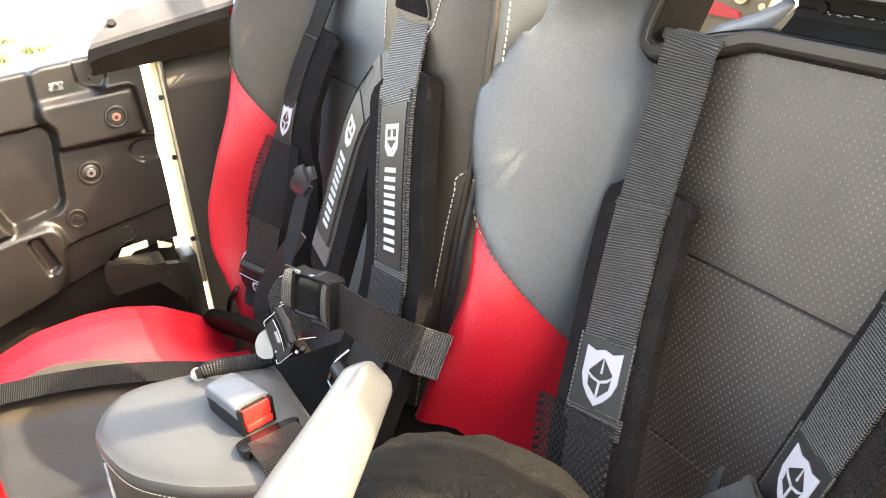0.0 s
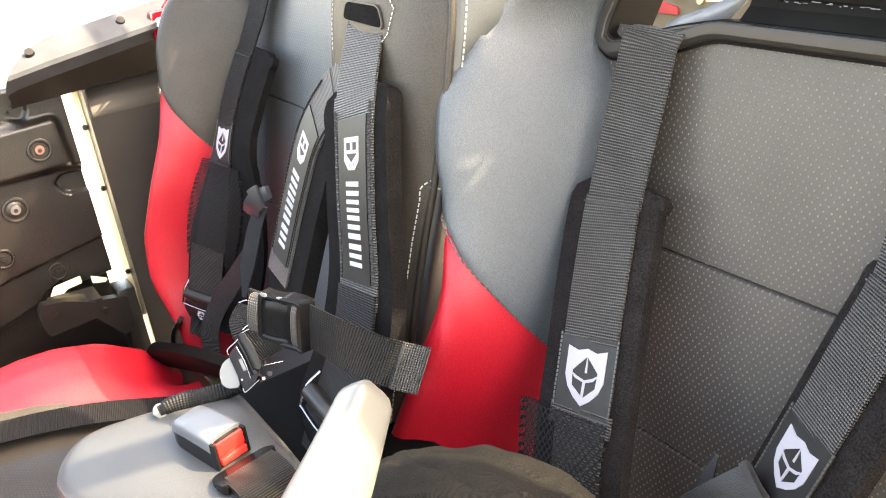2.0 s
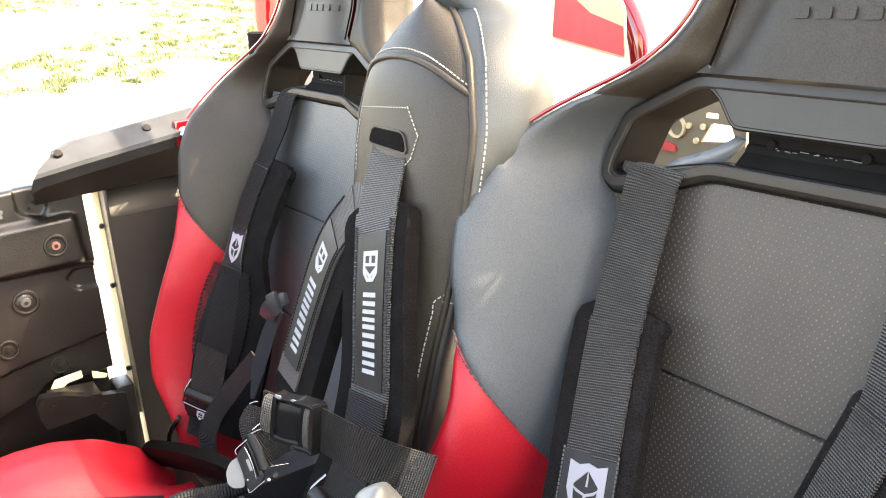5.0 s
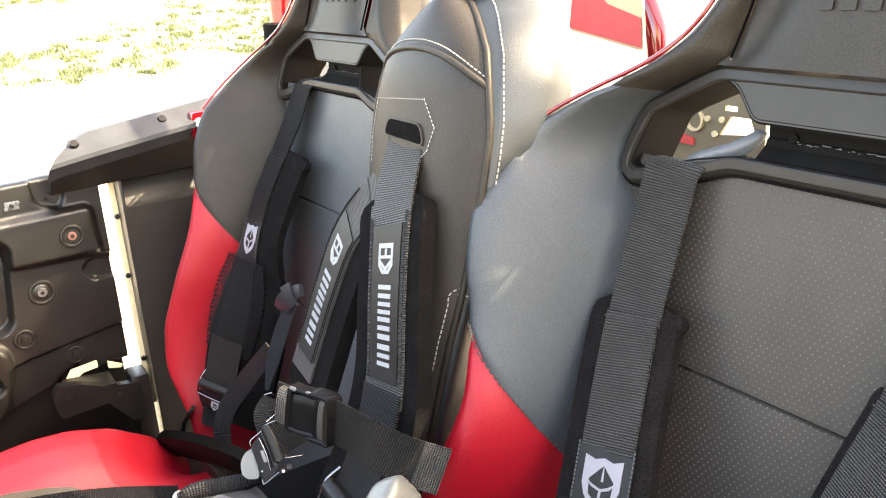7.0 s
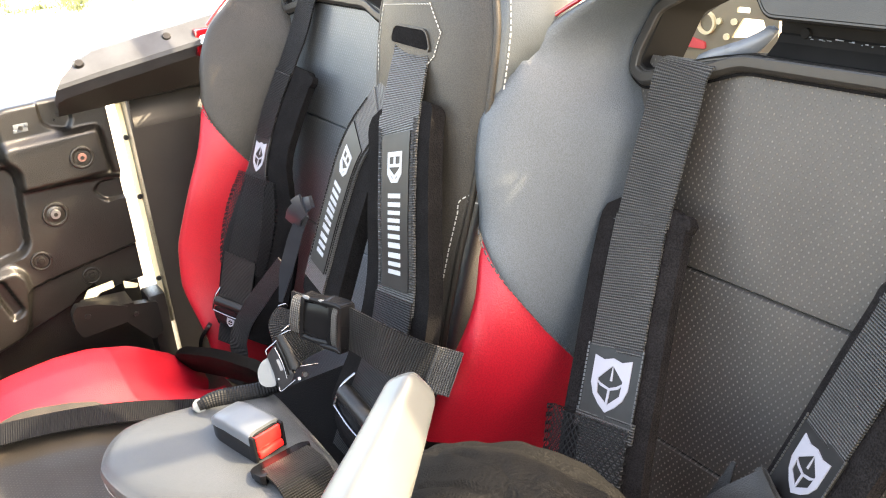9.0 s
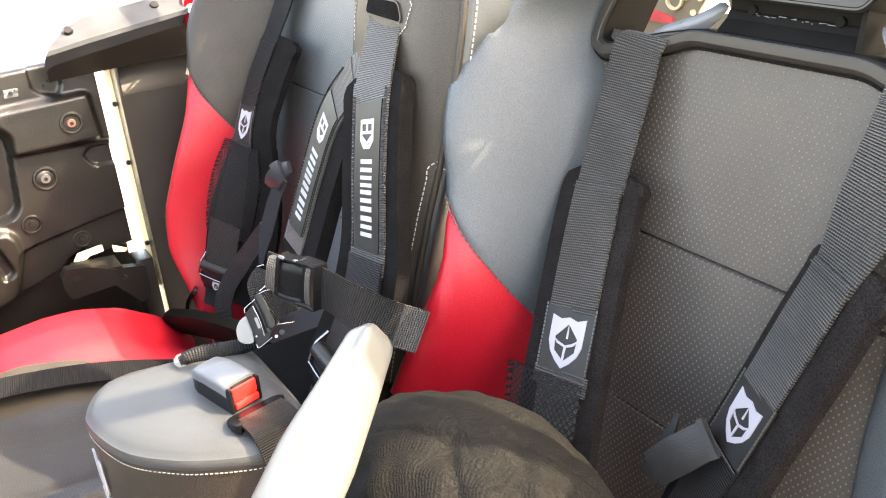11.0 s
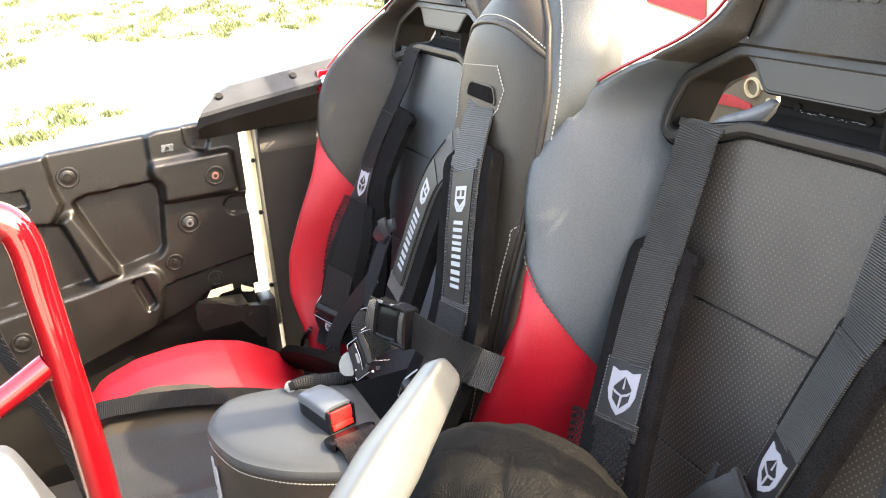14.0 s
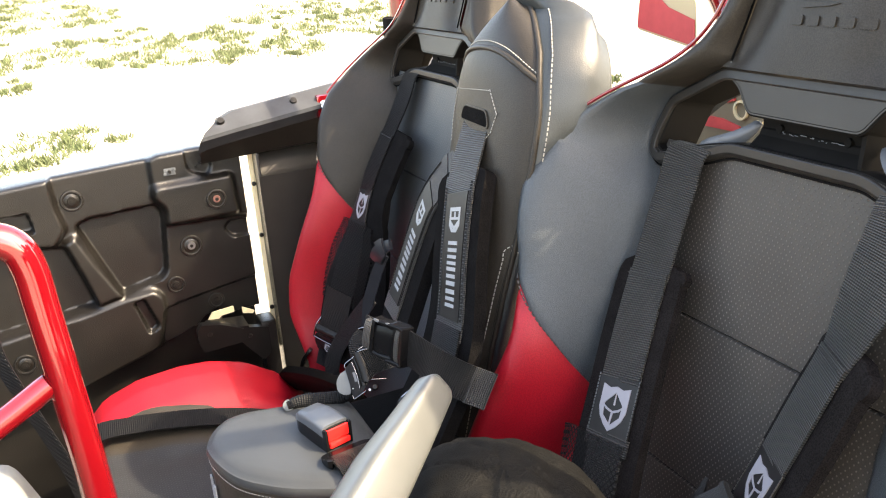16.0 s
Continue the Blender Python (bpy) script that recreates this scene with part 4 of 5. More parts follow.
def middle_strap(path, label, across, pad_w, pad_off, v_pad, v_patch, v_end, roll=False):
    th = thing("shoulder_strap", (XC, 0, 1.25), label, "harness strap", "middle straps")
    b = Band([S(*p) for p in path], across)
    sp = s_at(b, v_pad)
    part("webbing", b.slab(0, sp + 0.03, (0.054, 0.057, 0.059, 0.060), -0.0012, 0.0012, 40), WEB, th)
    part("webbing", b.slab(sp + 0.006, s_at(b, v_patch[1]) + 0.02, 0.062, 0.0, 0.0022, 40), WEB, th)
    part("pad", b.slab(sp, s_at(b, v_end), (pad_w * 0.9, pad_w, pad_w * 1.08), -0.016, -0.0012, 60, 8, pad_off, 0.001, 0.016), PAD_SHADED, th, "black plush strap pad")
    printed_patch(b, s_at(b, v_patch[0]), s_at(b, v_patch[1]), th)
    for sd in (-1, 1):
        stitches([b.at(s, sd * 0.0275, 0.003) for s in np.linspace(sp + 0.02, s_at(b, v_patch[1]), 8)], WEB_SHADED, th, 0.0034, (0.0026, 0.0022, 0.0012), n=240)
    return b, th


band_r, strap_r = middle_strap(PATH_R, "black harness strap with silver print on a dark patch", None, 0.110, -0.004, -0.046, (-0.070, -0.208), -0.36)
# Occlusion shade of the lower run is put into its colour.
part("webbing", band_r.slab(s_at(band_r, -0.214), band_r.length, (0.062, 0.058), 0.001, 0.004, 30), WEB_SHADED, strap_r)
cam_buckle(band_r, s_at(band_r, -0.315), 0.060, strap_r)
band_l, strap_l = middle_strap(PATH_L, "black padded harness strap turned outward with silver print", [Vector((1, -0.05, 0)), Vector((1, -0.13, 0)), Vector((1, -0.15, 0))], 0.098, 0.014, -0.056, (-0.091, -0.238), -0.280)

# cross strap with a side-release buckle
cross = thing("cross_strap", (0, 0, 0), "black chest strap with a side-release buckle", "strap")
_xp = [Vector(p) for p in ((-0.152, -0.288, 1.0685), (-0.138, -0.2805, 1.066), (-0.122, -0.2725, 1.064), (-0.105, -0.263, 1.062), (-0.095, -0.2600, 1.0615), (-0.076, -0.2560, 1.0605), (-0.052, -0.2480, 1.055), (-0.0305, -0.2290, 1.042), (-0.0150, -0.2010, 1.027))]
_xa = [Vector((0.0, 0.16, 1.0))] * 5 + [Vector((0.05, 0.20, 1.0)), Vector((0.03, 0.30, 1.0)), Vector((0.02, 0.45, 1.0)), Vector((0.03, 0.62, 1.0))]
hbnd = Band(_xp, _xa)
part("webbing", hbnd.slab(0, 0.016, 0.035, -0.0012, 0.0012, 8), WEB_SHADED, cross)
# The strap in the shaded tone, its doubled end in the plain one.
part("webbing", hbnd.slab(0.062, hbnd.length, 0.0405, -0.001, 0.001, 40), WEB_SHADED, cross)
part("webbing", hbnd.slab(hbnd.length - 0.024, hbnd.length, 0.041, 0.001, 0.0026, 10), WEB, cross, "doubled strap end")
for q in (hbnd.length - 0.022, hbnd.length - 0.003):
    stitches([hbnd.at(q, a, 0.0030) for a in (-0.019, 0, 0.019)], WEB, cross, 0.0026, (0.0020, 0.0010, 0.0008), n=80)
bk = part("side_release_buckle", hbnd.slab(0.014, 0.049, (0.036, 0.035, 0.039, 0.040), -0.005, 0.0052, 14, 8, -0.003, 0.0018, 0.003), BUCKLE, cross, "black side-release buckle")
part("webbing_turn", hbnd.slab(0.0065, 0.0165, 0.034, 0.0, 0.0080, 8, 6, 0, 0.003), WEB, bk)
part("male_bar", hbnd.slab(0.016, 0.0205, 0.041, -0.004, 0.0082, 4, 6, 0, 0.001, 0.002), BUCKLE, bk)
for sg in (-1, 1):
    part("prong", hbnd.slab(0.0175, 0.046, (0.0075, 0.0045, 0.0060, 0.0085), -0.0035, 0.0072, 14, 4, sg * 0.0195, 0.001, 0.002), BUCKLE, bk)
    part("side_rail", hbnd.slab(0.040, 0.0665, 0.0050, -0.0055, 0.0092, 8, 4, sg * 0.0210, 0.001, 0.0015), BUCKLE, bk)
# Thin grey slips painted as the highlights on prong and rail.
part("edge_highlight", hbnd.slab(0.018, 0.026, 0.0032, 0.0070, 0.0082, 6, 2, 0.0205, 0.0003, 0.001), SILVER_PL, bk, "grey highlight along the prong edge")
part("edge_highlight", hbnd.slab(0.036, 0.050, 0.0022, 0.0070, 0.0086, 6, 2, 0.0215, 0.0003, 0.0008), SILVER_PL, bk, "grey highlight along the rail edge")
part("mouth_bar", hbnd.slab(0.0475, 0.0520, 0.044, -0.0055, 0.0088, 4, 6, 0, 0.001, 0.002), BUCKLE, bk)
part("end_bar", hbnd.slab(0.0620, 0.0670, 0.046, -0.0055, 0.0095, 4, 6, 0, 0.001, 0.0025), BUCKLE, bk)
part("webbing_turn", hbnd.slab(0.0525, 0.0615, 0.038, 0.0, 0.0086, 8, 6, 0, 0.0030), WEB, bk)

# latch at the left strap's foot, in axes of its own turned to the open side
latch = thing("harness_latch", (0, 0, 0), "black steel harness latch with a pale grey lever", "latch")
LO, LR, LU, LN = Vector((-0.202, -0.279, 0.994)), Vector((0.392, 0.905, -0.164)), Vector((-0.429, 0.290, 0.856)), Vector((0.823, -0.265, 0.502))


def L(a, b, c=0.0):
    return LO + (LR * a + LU * b + LN * c) / 1000.0


def latch_plate(pts, c0, c1, r=2.0):
    return plate([round_loop(pts, r)], c0, c1, L)


lf = part("latch_frame", latch_plate([(-23, -2), (-15, 9), (-2, 19), (6, -15), (0, -28), (-10, -37)], -4, 3), BUCKLE, latch)
part("lever", latch_plate([(-20, -2), (-29, -8), (-33, -18), (-31, -29), (-25, -33), (-14, -32)], -3, 1, 5.0), TAB, lf, "pale grey lever")
part("grip", latch_plate([(-19, -1), (-15, 6), (-2, -26), (-9, -34)], 3, 6, 1.0), BUCKLE, lf)
part("tooth_row", latch_plate([(-14, -6), (-11, -5), (-7, -16), (-10, -17)], 6, 6.6, 0.6), SILVER_PL, lf)
part("roller", tube([L(-8, 19, 4), L(-1, 3, 5), L(5, -14, 4)], 0.0072, 16, 18), PLASTIC_SMOOTH, lf, "glossy black roller")
part("roller", tube([L(-12, 13, 2), L(-5, -3, 3), L(1, -20, 2)], 0.0040, 16, 14), PLASTIC_SMOOTH, lf)
lw = Band([L(-2, 2, 9), L(6, 8, 11), L(16, 14, 9), L(25, 18, 4), L(30, 20, -4)], [LR * -0.45 + LU])
part("webbing", lw.slab(0, lw.length, 0.034, -0.0012, 0.0012, 24), WEB_SHADED, latch)
lw2 = Band([L(-3, 46, -14), L(-8, 36, -8), L(-9, 27, -3), L(-4, 12, 2)], [LR])
part("webbing", lw2.slab(0, lw2.length, (0.016, 0.022, 0.024), -0.0012, 0.0012, 24), WEB_SHADED, latch)
for wire in ([(-15, 6, 6), (-8, -9, 8), (-4, -24, 6)], [(-23, -1, 3), (-23, 4, 4), (-14, 12, 6), (-9, 19, 8)], [(-10, 18, 10), (-2, 22, 12), (8, 24, 11), (14, 25, 8)], [(-8, 22, 6), (-2, 27, 4), (3, 31, 1)], [(-12, -33, 4), (-10, -37, 4), (-2, -31, 5), (4, -26, 6)], [(5, -13, 8), (14, -12, 9), (27, -10, 6)], [(-10, 49, -12), (-3, 51, -10), (0, 49, -12)]):
    part("wire_edge", tube([L(*q) for q in wire], 0.0007, 20, 8), CHROME, lf, "bright wire edge")
for a0, b0, r0 in ((4, -14, 3.2), (14, -21, 3.6), (8, -25, 2.2), (-12, -25, 1.5)):
    part("pin", turned(disc(r0 / 1000, 0.008, 14, 0.001), Matrix.Translation(L(a0, b0, 5)) @ LN.to_track_quat("Z", "Y").to_matrix().to_4x4()), STEEL if r0 < 3 else PLASTIC_SMOOTH, lf)
lap = thing("lap_strap", (0, 0, 0), "black woven lap strap lying on the middle cushion", "strap")
_lp = [Vector((-0.232, -0.372, 0.956)), Vector((-0.231, -0.356, 0.958)), Vector((-0.225, -0.335, 0.957)), Vector((-0.218, -0.314, 0.957)), Vector((-0.212, -0.292, 0.958))]
lp = Band(_lp, faced(_lp))
part("webbing", lp.slab(0, lp.length, (0.012, 0.018, 0.017, 0.014), -0.002, 0.002, 24, 8, 0, 0.003), WEB_DARK, lap)
part("tongue", lp.slab(-0.006, 0.006, (0.010, 0.018), -0.003, 0.003, 8, 4, 0, 0.001, 0.006), TAB, lap, "pale tongue")

# red release buckle on the middle cushion
rb = thing("seatbelt_buckle", (-0.146, -0.352, 0.9535), "black seatbelt buckle with a red release button", "buckle")
rb.rotation_euler = (0, 0, radians(15))


def buckle_ring(x, lo, hi, grow=0.0):
    """The housing's section at x between two shares of its height; it narrows and sinks towards its tail."""
    w = float(np.interp(x, (-0.040, -0.036, -0.026, 0.0, 0.032), (0.0105, 0.0135, 0.0160, 0.0170, 0.0172))) + grow
    top = float(np.interp(x, (-0.040, -0.037, -0.028, -0.010, 0.012, 0.032), (0.014, 0.020, 0.0265, 0.0300, 0.0305, 0.0290))) + grow
    out = []
    for k in range(29):
        q = math.pi * k / 28
        cx, cz = math.cos(q), math.sin(q)
        y = w * math.copysign(abs(cx) ** 0.40, cx)
        z = top * (lo + (hi - lo) * abs(cz) ** 0.42)
        out.append(Vector((x, y, z)))
    return out


_bx = [-0.040 + 0.072 * k / 24 for k in range(25)]
part("shell", grid_bm([buckle_ring(x, 0.0, 0.92) for x in _bx], closed=True, cap=True), BUCKLE, rb)
part("cover", grid_bm([buckle_ring(x, 0.58, 1.0, 0.0006) for x in _bx[:-1]], closed=True, cap=True), SLATE_PL, rb, "slate top cover")
part("release_button", box((0.010, 0.0275, 0.0140), (0.0295, 0, 0.0185), 0.0018), RED_PL, rb, "bright red release button")
part("button_step", box((0.012, 0.0265, 0.0070), (0.0305, 0, 0.0070), 0.0015), RED_PL, rb, "red slot below the button")
for sg in (-1, 1):
    part("cheek", box((0.010, 0.0032, 0.026), (0.0300, sg * 0.0157, 0.0135), 0.0012), BUCKLE, rb)
tg = thing("buckle_tongue", (0, 0, 0), "black plastic belt tongue on ribbed webbing", "strap")
tb = Band([Vector((-0.101, -0.341, 0.9580)), Vector((-0.080, -0.338, 0.9625)), Vector((-0.058, -0.335, 0.9585)), Vector((-0.046, -0.333, 0.940)), Vector((-0.040, -0.331, 0.90)), Vector((-0.038, -0.329, 0.80))], [Vector((0.16, -1, 0))])
part("webbing", tb.slab(0.006, tb.length, 0.050, 0.0, 0.003, 30), WEB_SHADED, tg)
part("handle", tb.slab(-0.005, 0.0085, (0.052, 0.060, 0.060), 0.0, 0.0062, 10, 6, 0.0, 0.002, 0.005), BUCKLE, tg)
part("handle_arm", tb.slab(0.004, 0.024, (0.008, 0.0085, 0.0075), -0.001, 0.0070, 10, 6, 0.0268, 0.002, 0.004), BUCKLE, tg)

# ---- far door and body side ----
DX = -0.945


def D(y, z, h):
    return Vector((h, y + 0.45, z - 0.9))


def steps(poly, y, z, w):
    """1 inside a closed outline, 0 outside, with a soft flank of width w centred on it."""
    best = np.full(y.shape, 9.0)
    inside = np.zeros(y.shape, bool)
    for (y0, z0), (y1, z1) in zip(poly, poly[1:] + poly[:1]):
        dy, dz = y1 - y0, z1 - z0
        k = np.clip(((y - y0) * dy + (z - z0) * dz) / (dy * dy + dz * dz + 1e-12), 0, 1)
        best = np.minimum(best, np.hypot(y - y0 - k * dy, z - z0 - k * dz))
        cross = ((z0 > z) != (z1 > z)) & (y < (y1 - y0) * (z - z0) / (z1 - z0 + 1e-12) + y0)
        inside ^= cross
    f = np.clip(np.where(inside, best, -best) / w + 0.5, 0, 1)
    return f * f * (3 - 2 * f)


DOOR_LOW = [(-1.25, 0.62), (-0.74, 0.690), (-0.611, 0.730), (-0.564, 0.744), (-0.44, 0.776), (-0.384, 0.794), (-0.370, 0.808), (-0.340, 0.822), (-0.330, 0.804), (-0.258, 0.808)]
DOOR_TOP = [(-1.25, 1.10), (-0.67, 1.122), (-0.610, 1.126), (-0.424, 1.134), (-0.405, 1.139), (-0.30, 1.142), (-0.258, 1.140)]
DOOR_FORMS = [  # outline, corner radius, height, width of the flank
    ([(-0.422, 1.20), (-0.24, 1.20), (-0.24, 1.004), (-0.411, 1.010), (-0.409, 1.045), (-0.424, 1.062)], 0.010, 0.011, 0.011),
    ([(-0.424, 1.088), (-0.278, 1.092), (-0.274, 1.012), (-0.411, 1.011), (-0.409, 1.045), (-0.428, 1.066)], 0.010, 0.013, 0.014),
    ([(-0.600, 1.20), (-0.592, 1.077), (-0.583, 1.038), (-0.606, 1.008), (-0.70, 1.020), (-1.3, 1.00), (-1.3, 1.20)], 0.010, 0.022, 0.012),
    ([(-0.640, 1.080), (-0.634, 1.044), (-0.90, 1.030), (-0.90, 1.066)], 0.008, -0.020, 0.006),
    ([(-0.567, 1.036), (-0.546, 1.045), (-0.422, 1.051), (-0.412, 1.032), (-0.424, 0.919), (-0.435, 0.906), (-0.511, 0.889)], 0.012, -0.021, 0.010),
    ([(-0.606, 1.002), (-0.590, 0.998), (-0.556, 0.880), (-0.688, 0.862), (-0.98, 0.83), (-0.98, 0.99), (-0.70, 1.012)], 0.012, -0.019, 0.010),
    ([(-0.594, 1.010), (-0.572, 1.022), (-0.545, 0.960), (-0.510, 0.888), (-0.557, 0.878), (-0.575, 0.950)], 0.008, 0.014, 0.014),
    ([(-1.3, 0.77), (-0.688, 0.858), (-0.584, 0.869), (-0.511, 0.884), (-0.455, 0.889), (-0.441, 0.874), (-0.438, 0.846), (-0.462, 0.770), (-0.62, 0.720), (-1.3, 0.60)], 0.014, 0.014, 0.013),
    ([(-0.496, 0.872), (-0.476, 0.876), (-0.457, 0.815), (-0.476, 0.804)], 0.008, -0.013, 0.006),
    ([(-0.445, 0.842), (-0.409, 0.850), (-0.24, 0.877), (-0.24, 0.78), (-0.46, 0.74)], 0.004, -0.009, 0.006),
    ([(-0.305, 0.982), (-0.293, 0.995), (-0.24, 0.993), (-0.24, 0.960), (-0.291, 0.961)], 0.008, -0.010, 0.005),
    ([(-0.360, 1.20), (-0.357, 1.112), (-0.347, 1.102), (-0.322, 1.094), (-0.314, 1.106), (-0.312, 1.119), (-0.322, 1.128), (-0.335, 1.20)], 0.006, -0.008, 0.005),
]


def door_height(y, z):
    h = np.zeros(y.shape)
    for poly, r, rise_by, w in DOOR_FORMS:
        h += rise_by * steps(round_loop(poly, r), y, z, w)
    return h


def door_at(y, z):
    return float(door_height(np.array([[y]]), np.array([[z]]))[0, 0])


def far_door():
    th = thing("door", (DX, -0.45, 0.9), "black moulded plastic door lining with recessed bolts", "door")
    ys = np.concatenate([np.linspace(-1.25, -0.78, 50), np.linspace(-0.7775, -0.258, 209)])
    fs = np.linspace(0, 1, 151)
    lo = np.interp(ys, [p[0] for p in DOOR_LOW], [p[1] for p in DOOR_LOW])
    hi = np.interp(ys, [p[0] for p in DOOR_TOP], [p[1] for p in DOOR_TOP])
    z = lo[None, :] + (hi - lo)[None, :] * fs[:, None]
    y = np.repeat(ys[None, :], len(fs), 0)
    h = door_height(y, z)
    rows = [[D(y[j, i], z[j, i], h[j, i]) for i in range(len(ys))] for j in range(len(fs))]
    roll = lambda j, dz, dh: [D(y[j, i], z[j, i] + dz, (h[j, i] if dh > -0.02 else -0.006) + dh) for i in range(len(ys))]
    rows = [roll(0, 0.001, -0.034), roll(0, -0.002, -0.005), roll(0, -0.0012, -0.0015)] + rows + [roll(-1, 0.0025, -0.0015), roll(-1, 0.005, -0.006), roll(-1, 0.005, -0.024), roll(-1, -0.004, -0.034)]
    bm = grid_bm(rows)
    bmesh.ops.recalc_face_normals(bm, faces=bm.faces[:])
    part("lining", bm, PLASTIC, th)
    # bolts in their cups
    X90 = Matrix.Rotation(radians(90), 4, "Y")
    for yy, zz, mat, r in ((-0.564, 1.085, PLASTIC_SMOOTH, 1.0), (-0.314, 1.049, COPPER, 0.95), (-0.372, 0.960, STEEL, 1.05), (-0.412, 0.888, PLASTIC_SMOOTH, 0.85), (-0.341, 0.836, PLASTIC_SMOOTH, 0.8), (-0.70, 0.80, PLASTIC_SMOOTH, 1.0)):
        at = Matrix.Translation(D(yy, zz, door_at(yy, zz))) @ X90
        part("bolt_cup", turned(grid_bm([[Vector((r * q0 * math.cos(q), r * q0 * math.sin(q), d)) for q in (k / 28 * math.tau for k in range(28))] for q0, d in ((0.0205, -0.001), (0.0190, 0.0026), (0.0170, 0.0032), (0.0152, 0.0026), (0.0140, -0.0005), (0.0130, 0.0006), (0.004, 0.0006))], closed=True), at), PLASTIC, th)
        head = part("bolt", turned(disc(0.0085 * r, 0.006, 20, 0.0015), at), mat, th, "worn bolt head")
        part("socket", turned(disc(0.0035, 0.002, 6), at @ Matrix.Translation((0, 0, 0.0030))), PLASTIC, head)
    cl = part("clip", turned(box((0.002, 0.020, 0.013), (0, 0, 0), 0.0005), Matrix.Translation(D(-0.389, 1.112, 0.0125))), SLATE_PL, th, "small bright spring clip")
    for sg in (-1, 1):
        part("clip_tab", turned(box((0.003, 0.005, 0.005), (0, 0, 0), 0.0006), Matrix.Translation(D(-0.389 + sg * 0.009, 1.112 + 0.004 * sg, 0.0140))), SLATE_PL, cl)
    part("clip_pin", turned(disc(0.0042, 0.005, 14, 0.001), Matrix.Translation(D(-0.389, 1.112, 0.0140)) @ X90), PLASTIC, cl)
    part("clip_pin", turned(disc(0.0030, 0.005, 12, 0.001), Matrix.Translation(D(-0.338, 1.111, door_at(-0.338, 1.111))) @ X90), PLASTIC_SMOOTH, th)
    return th


far_door()

# Cream strip stands in for bright ground seen through the door gap.
jamb = thing("door_gap_light", (0, 0, 0), "cream strip standing in for bright ground through the door gap, with small bolts", "jamb")
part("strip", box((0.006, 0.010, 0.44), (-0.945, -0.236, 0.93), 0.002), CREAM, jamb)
for z in (1.06, 0.955, 0.80):
    part("bolt", turned(disc(0.005, 0.004, 12, 0.001), Matrix.Translation((-0.941, -0.236, z)) @ Matrix.Rotation(radians(90), 4, "Y")), PLASTIC, jamb)

sp = thing("side_panel", (0, 0, 0), "black plastic body side panel with a sloped upper face", "panel")
sharp(part("panel", grid_bm([[Vector((x, y, z)) for y in (-0.231, -0.1, 0.05, 0.30)] for x, z in ((-0.955, 1.146), (-0.945, 1.146), (-0.915, 1.088), (-0.905, 1.080), (-0.905, 0.47))]), BEZEL_PL, sp), 25)
part("edge", box((0.05, 0.006, 0.66), (-0.93, -0.229, 0.80), 0.002), PLASTIC, sp)
part("filler", box((0.02, 0.06, 0.62), (-0.875, -0.095, 0.78), 0.006), PLASTIC, sp)

# top rail with its bolts
rl = thing("top_rail", (0, 0, 0), "grey moulded body top rail with bolts", "rail")


def rail_ring(y, back):
    """The rail's section; back: how far its top lies behind at the nose."""
    z = 0.13 * (y + 0.333)
    return [Vector((x, y + back * d, zz + z)) for x, zz, d in ((-0.915, 1.160, 0.6), (-0.905, 1.205, 1.0), (-0.876, 1.208, 1.0), (-0.852, 1.188, 0.35), (-0.846, 1.182, 0.25), (-0.846, 1.175, 0.15), (-0.872, 1.152, 0.1), (-0.892, 1.140, 0.2))]


sharp(part("beam", grid_bm([rail_ring(y, k) for y, k in ((-0.345, 0.05), (-0.337, 0.048), (-0.27, 0.0), (-0.2, 0), (-0.1, 0), (0.05, 0), (0.25, 0))], closed=True, cap=True), RAIL, rl), 25)
sharp(part("underside", grid_bm([[Vector((-0.868, y, 1.156 + 0.13 * (y + 0.333))), Vector((-0.900, y, 1.124 + 0.04 * (y + 0.333))), Vector((-0.94, y, 1.12))] for y in (-0.335, -0.2, 0.0, 0.25)]), PLASTIC, rl), 28)
for y in (-0.294, -0.157):
    part("bolt", turned(disc(0.008, 0.005, 18, 0.002), Matrix.Translation((-0.864, y, 1.1985 + 0.13 * (y + 0.333))) @ Vector((0.7, 0, 0.72)).to_track_quat("Z", "Y").to_matrix().to_4x4()), PLASTIC_SMOOTH, rl, "round bolt head")

# lower body side, bracket
sill = tagged(part("sill", box((0.03, 1.088, 0.44), (-0.993, -0.806, 0.68), 0.01), PLASTIC), "black plastic door sill", "sill")
br = thing("hinge_bracket", (0, 0, 0), "black steel latch bracket at the door's foot", "bracket")
X_PLATE = lambda x0: (lambda a, b_, h: Vector((x0 + h, a, b_)))
# Two cream plates stand in for the light slits behind the bracket.
part("light_slit_plate", plate([round_loop([(-0.367, 0.806), (-0.357, 0.821), (-0.314, 0.825), (-0.314, 0.813), (-0.338, 0.811), (-0.350, 0.803)], 0.002)], -0.004, 0.0, X_PLATE(-0.928)), CREAM, br, "cream plate standing in for light through the bracket")
part("light_slit_plate", plate([round_loop([(-0.298, 0.819), (-0.274, 0.806), (-0.278, 0.801), (-0.298, 0.806)], 0.0015)], -0.004, 0.0, X_PLATE(-0.928)), CREAM, br, "cream plate standing in for light through the bracket")
part("body", plate([round_loop([(-0.397, 0.812), (-0.388, 0.824), (-0.354, 0.818), (-0.310, 0.799), (-0.314, 0.772), (-0.390, 0.768), (-0.398, 0.790)], 0.004)], -0.020, 0.0, X_PLATE(-0.866)), PLASTIC_SMOOTH, br, "angular black bracket body")
part("arm", plate([round_loop([(-0.312, 0.800), (-0.262, 0.790), (-0.262, 0.735), (-0.280, 0.722), (-0.316, 0.768)], 0.004)], -0.016, 0.0, X_PLATE(-0.870)), PLASTIC_SMOOTH, br)
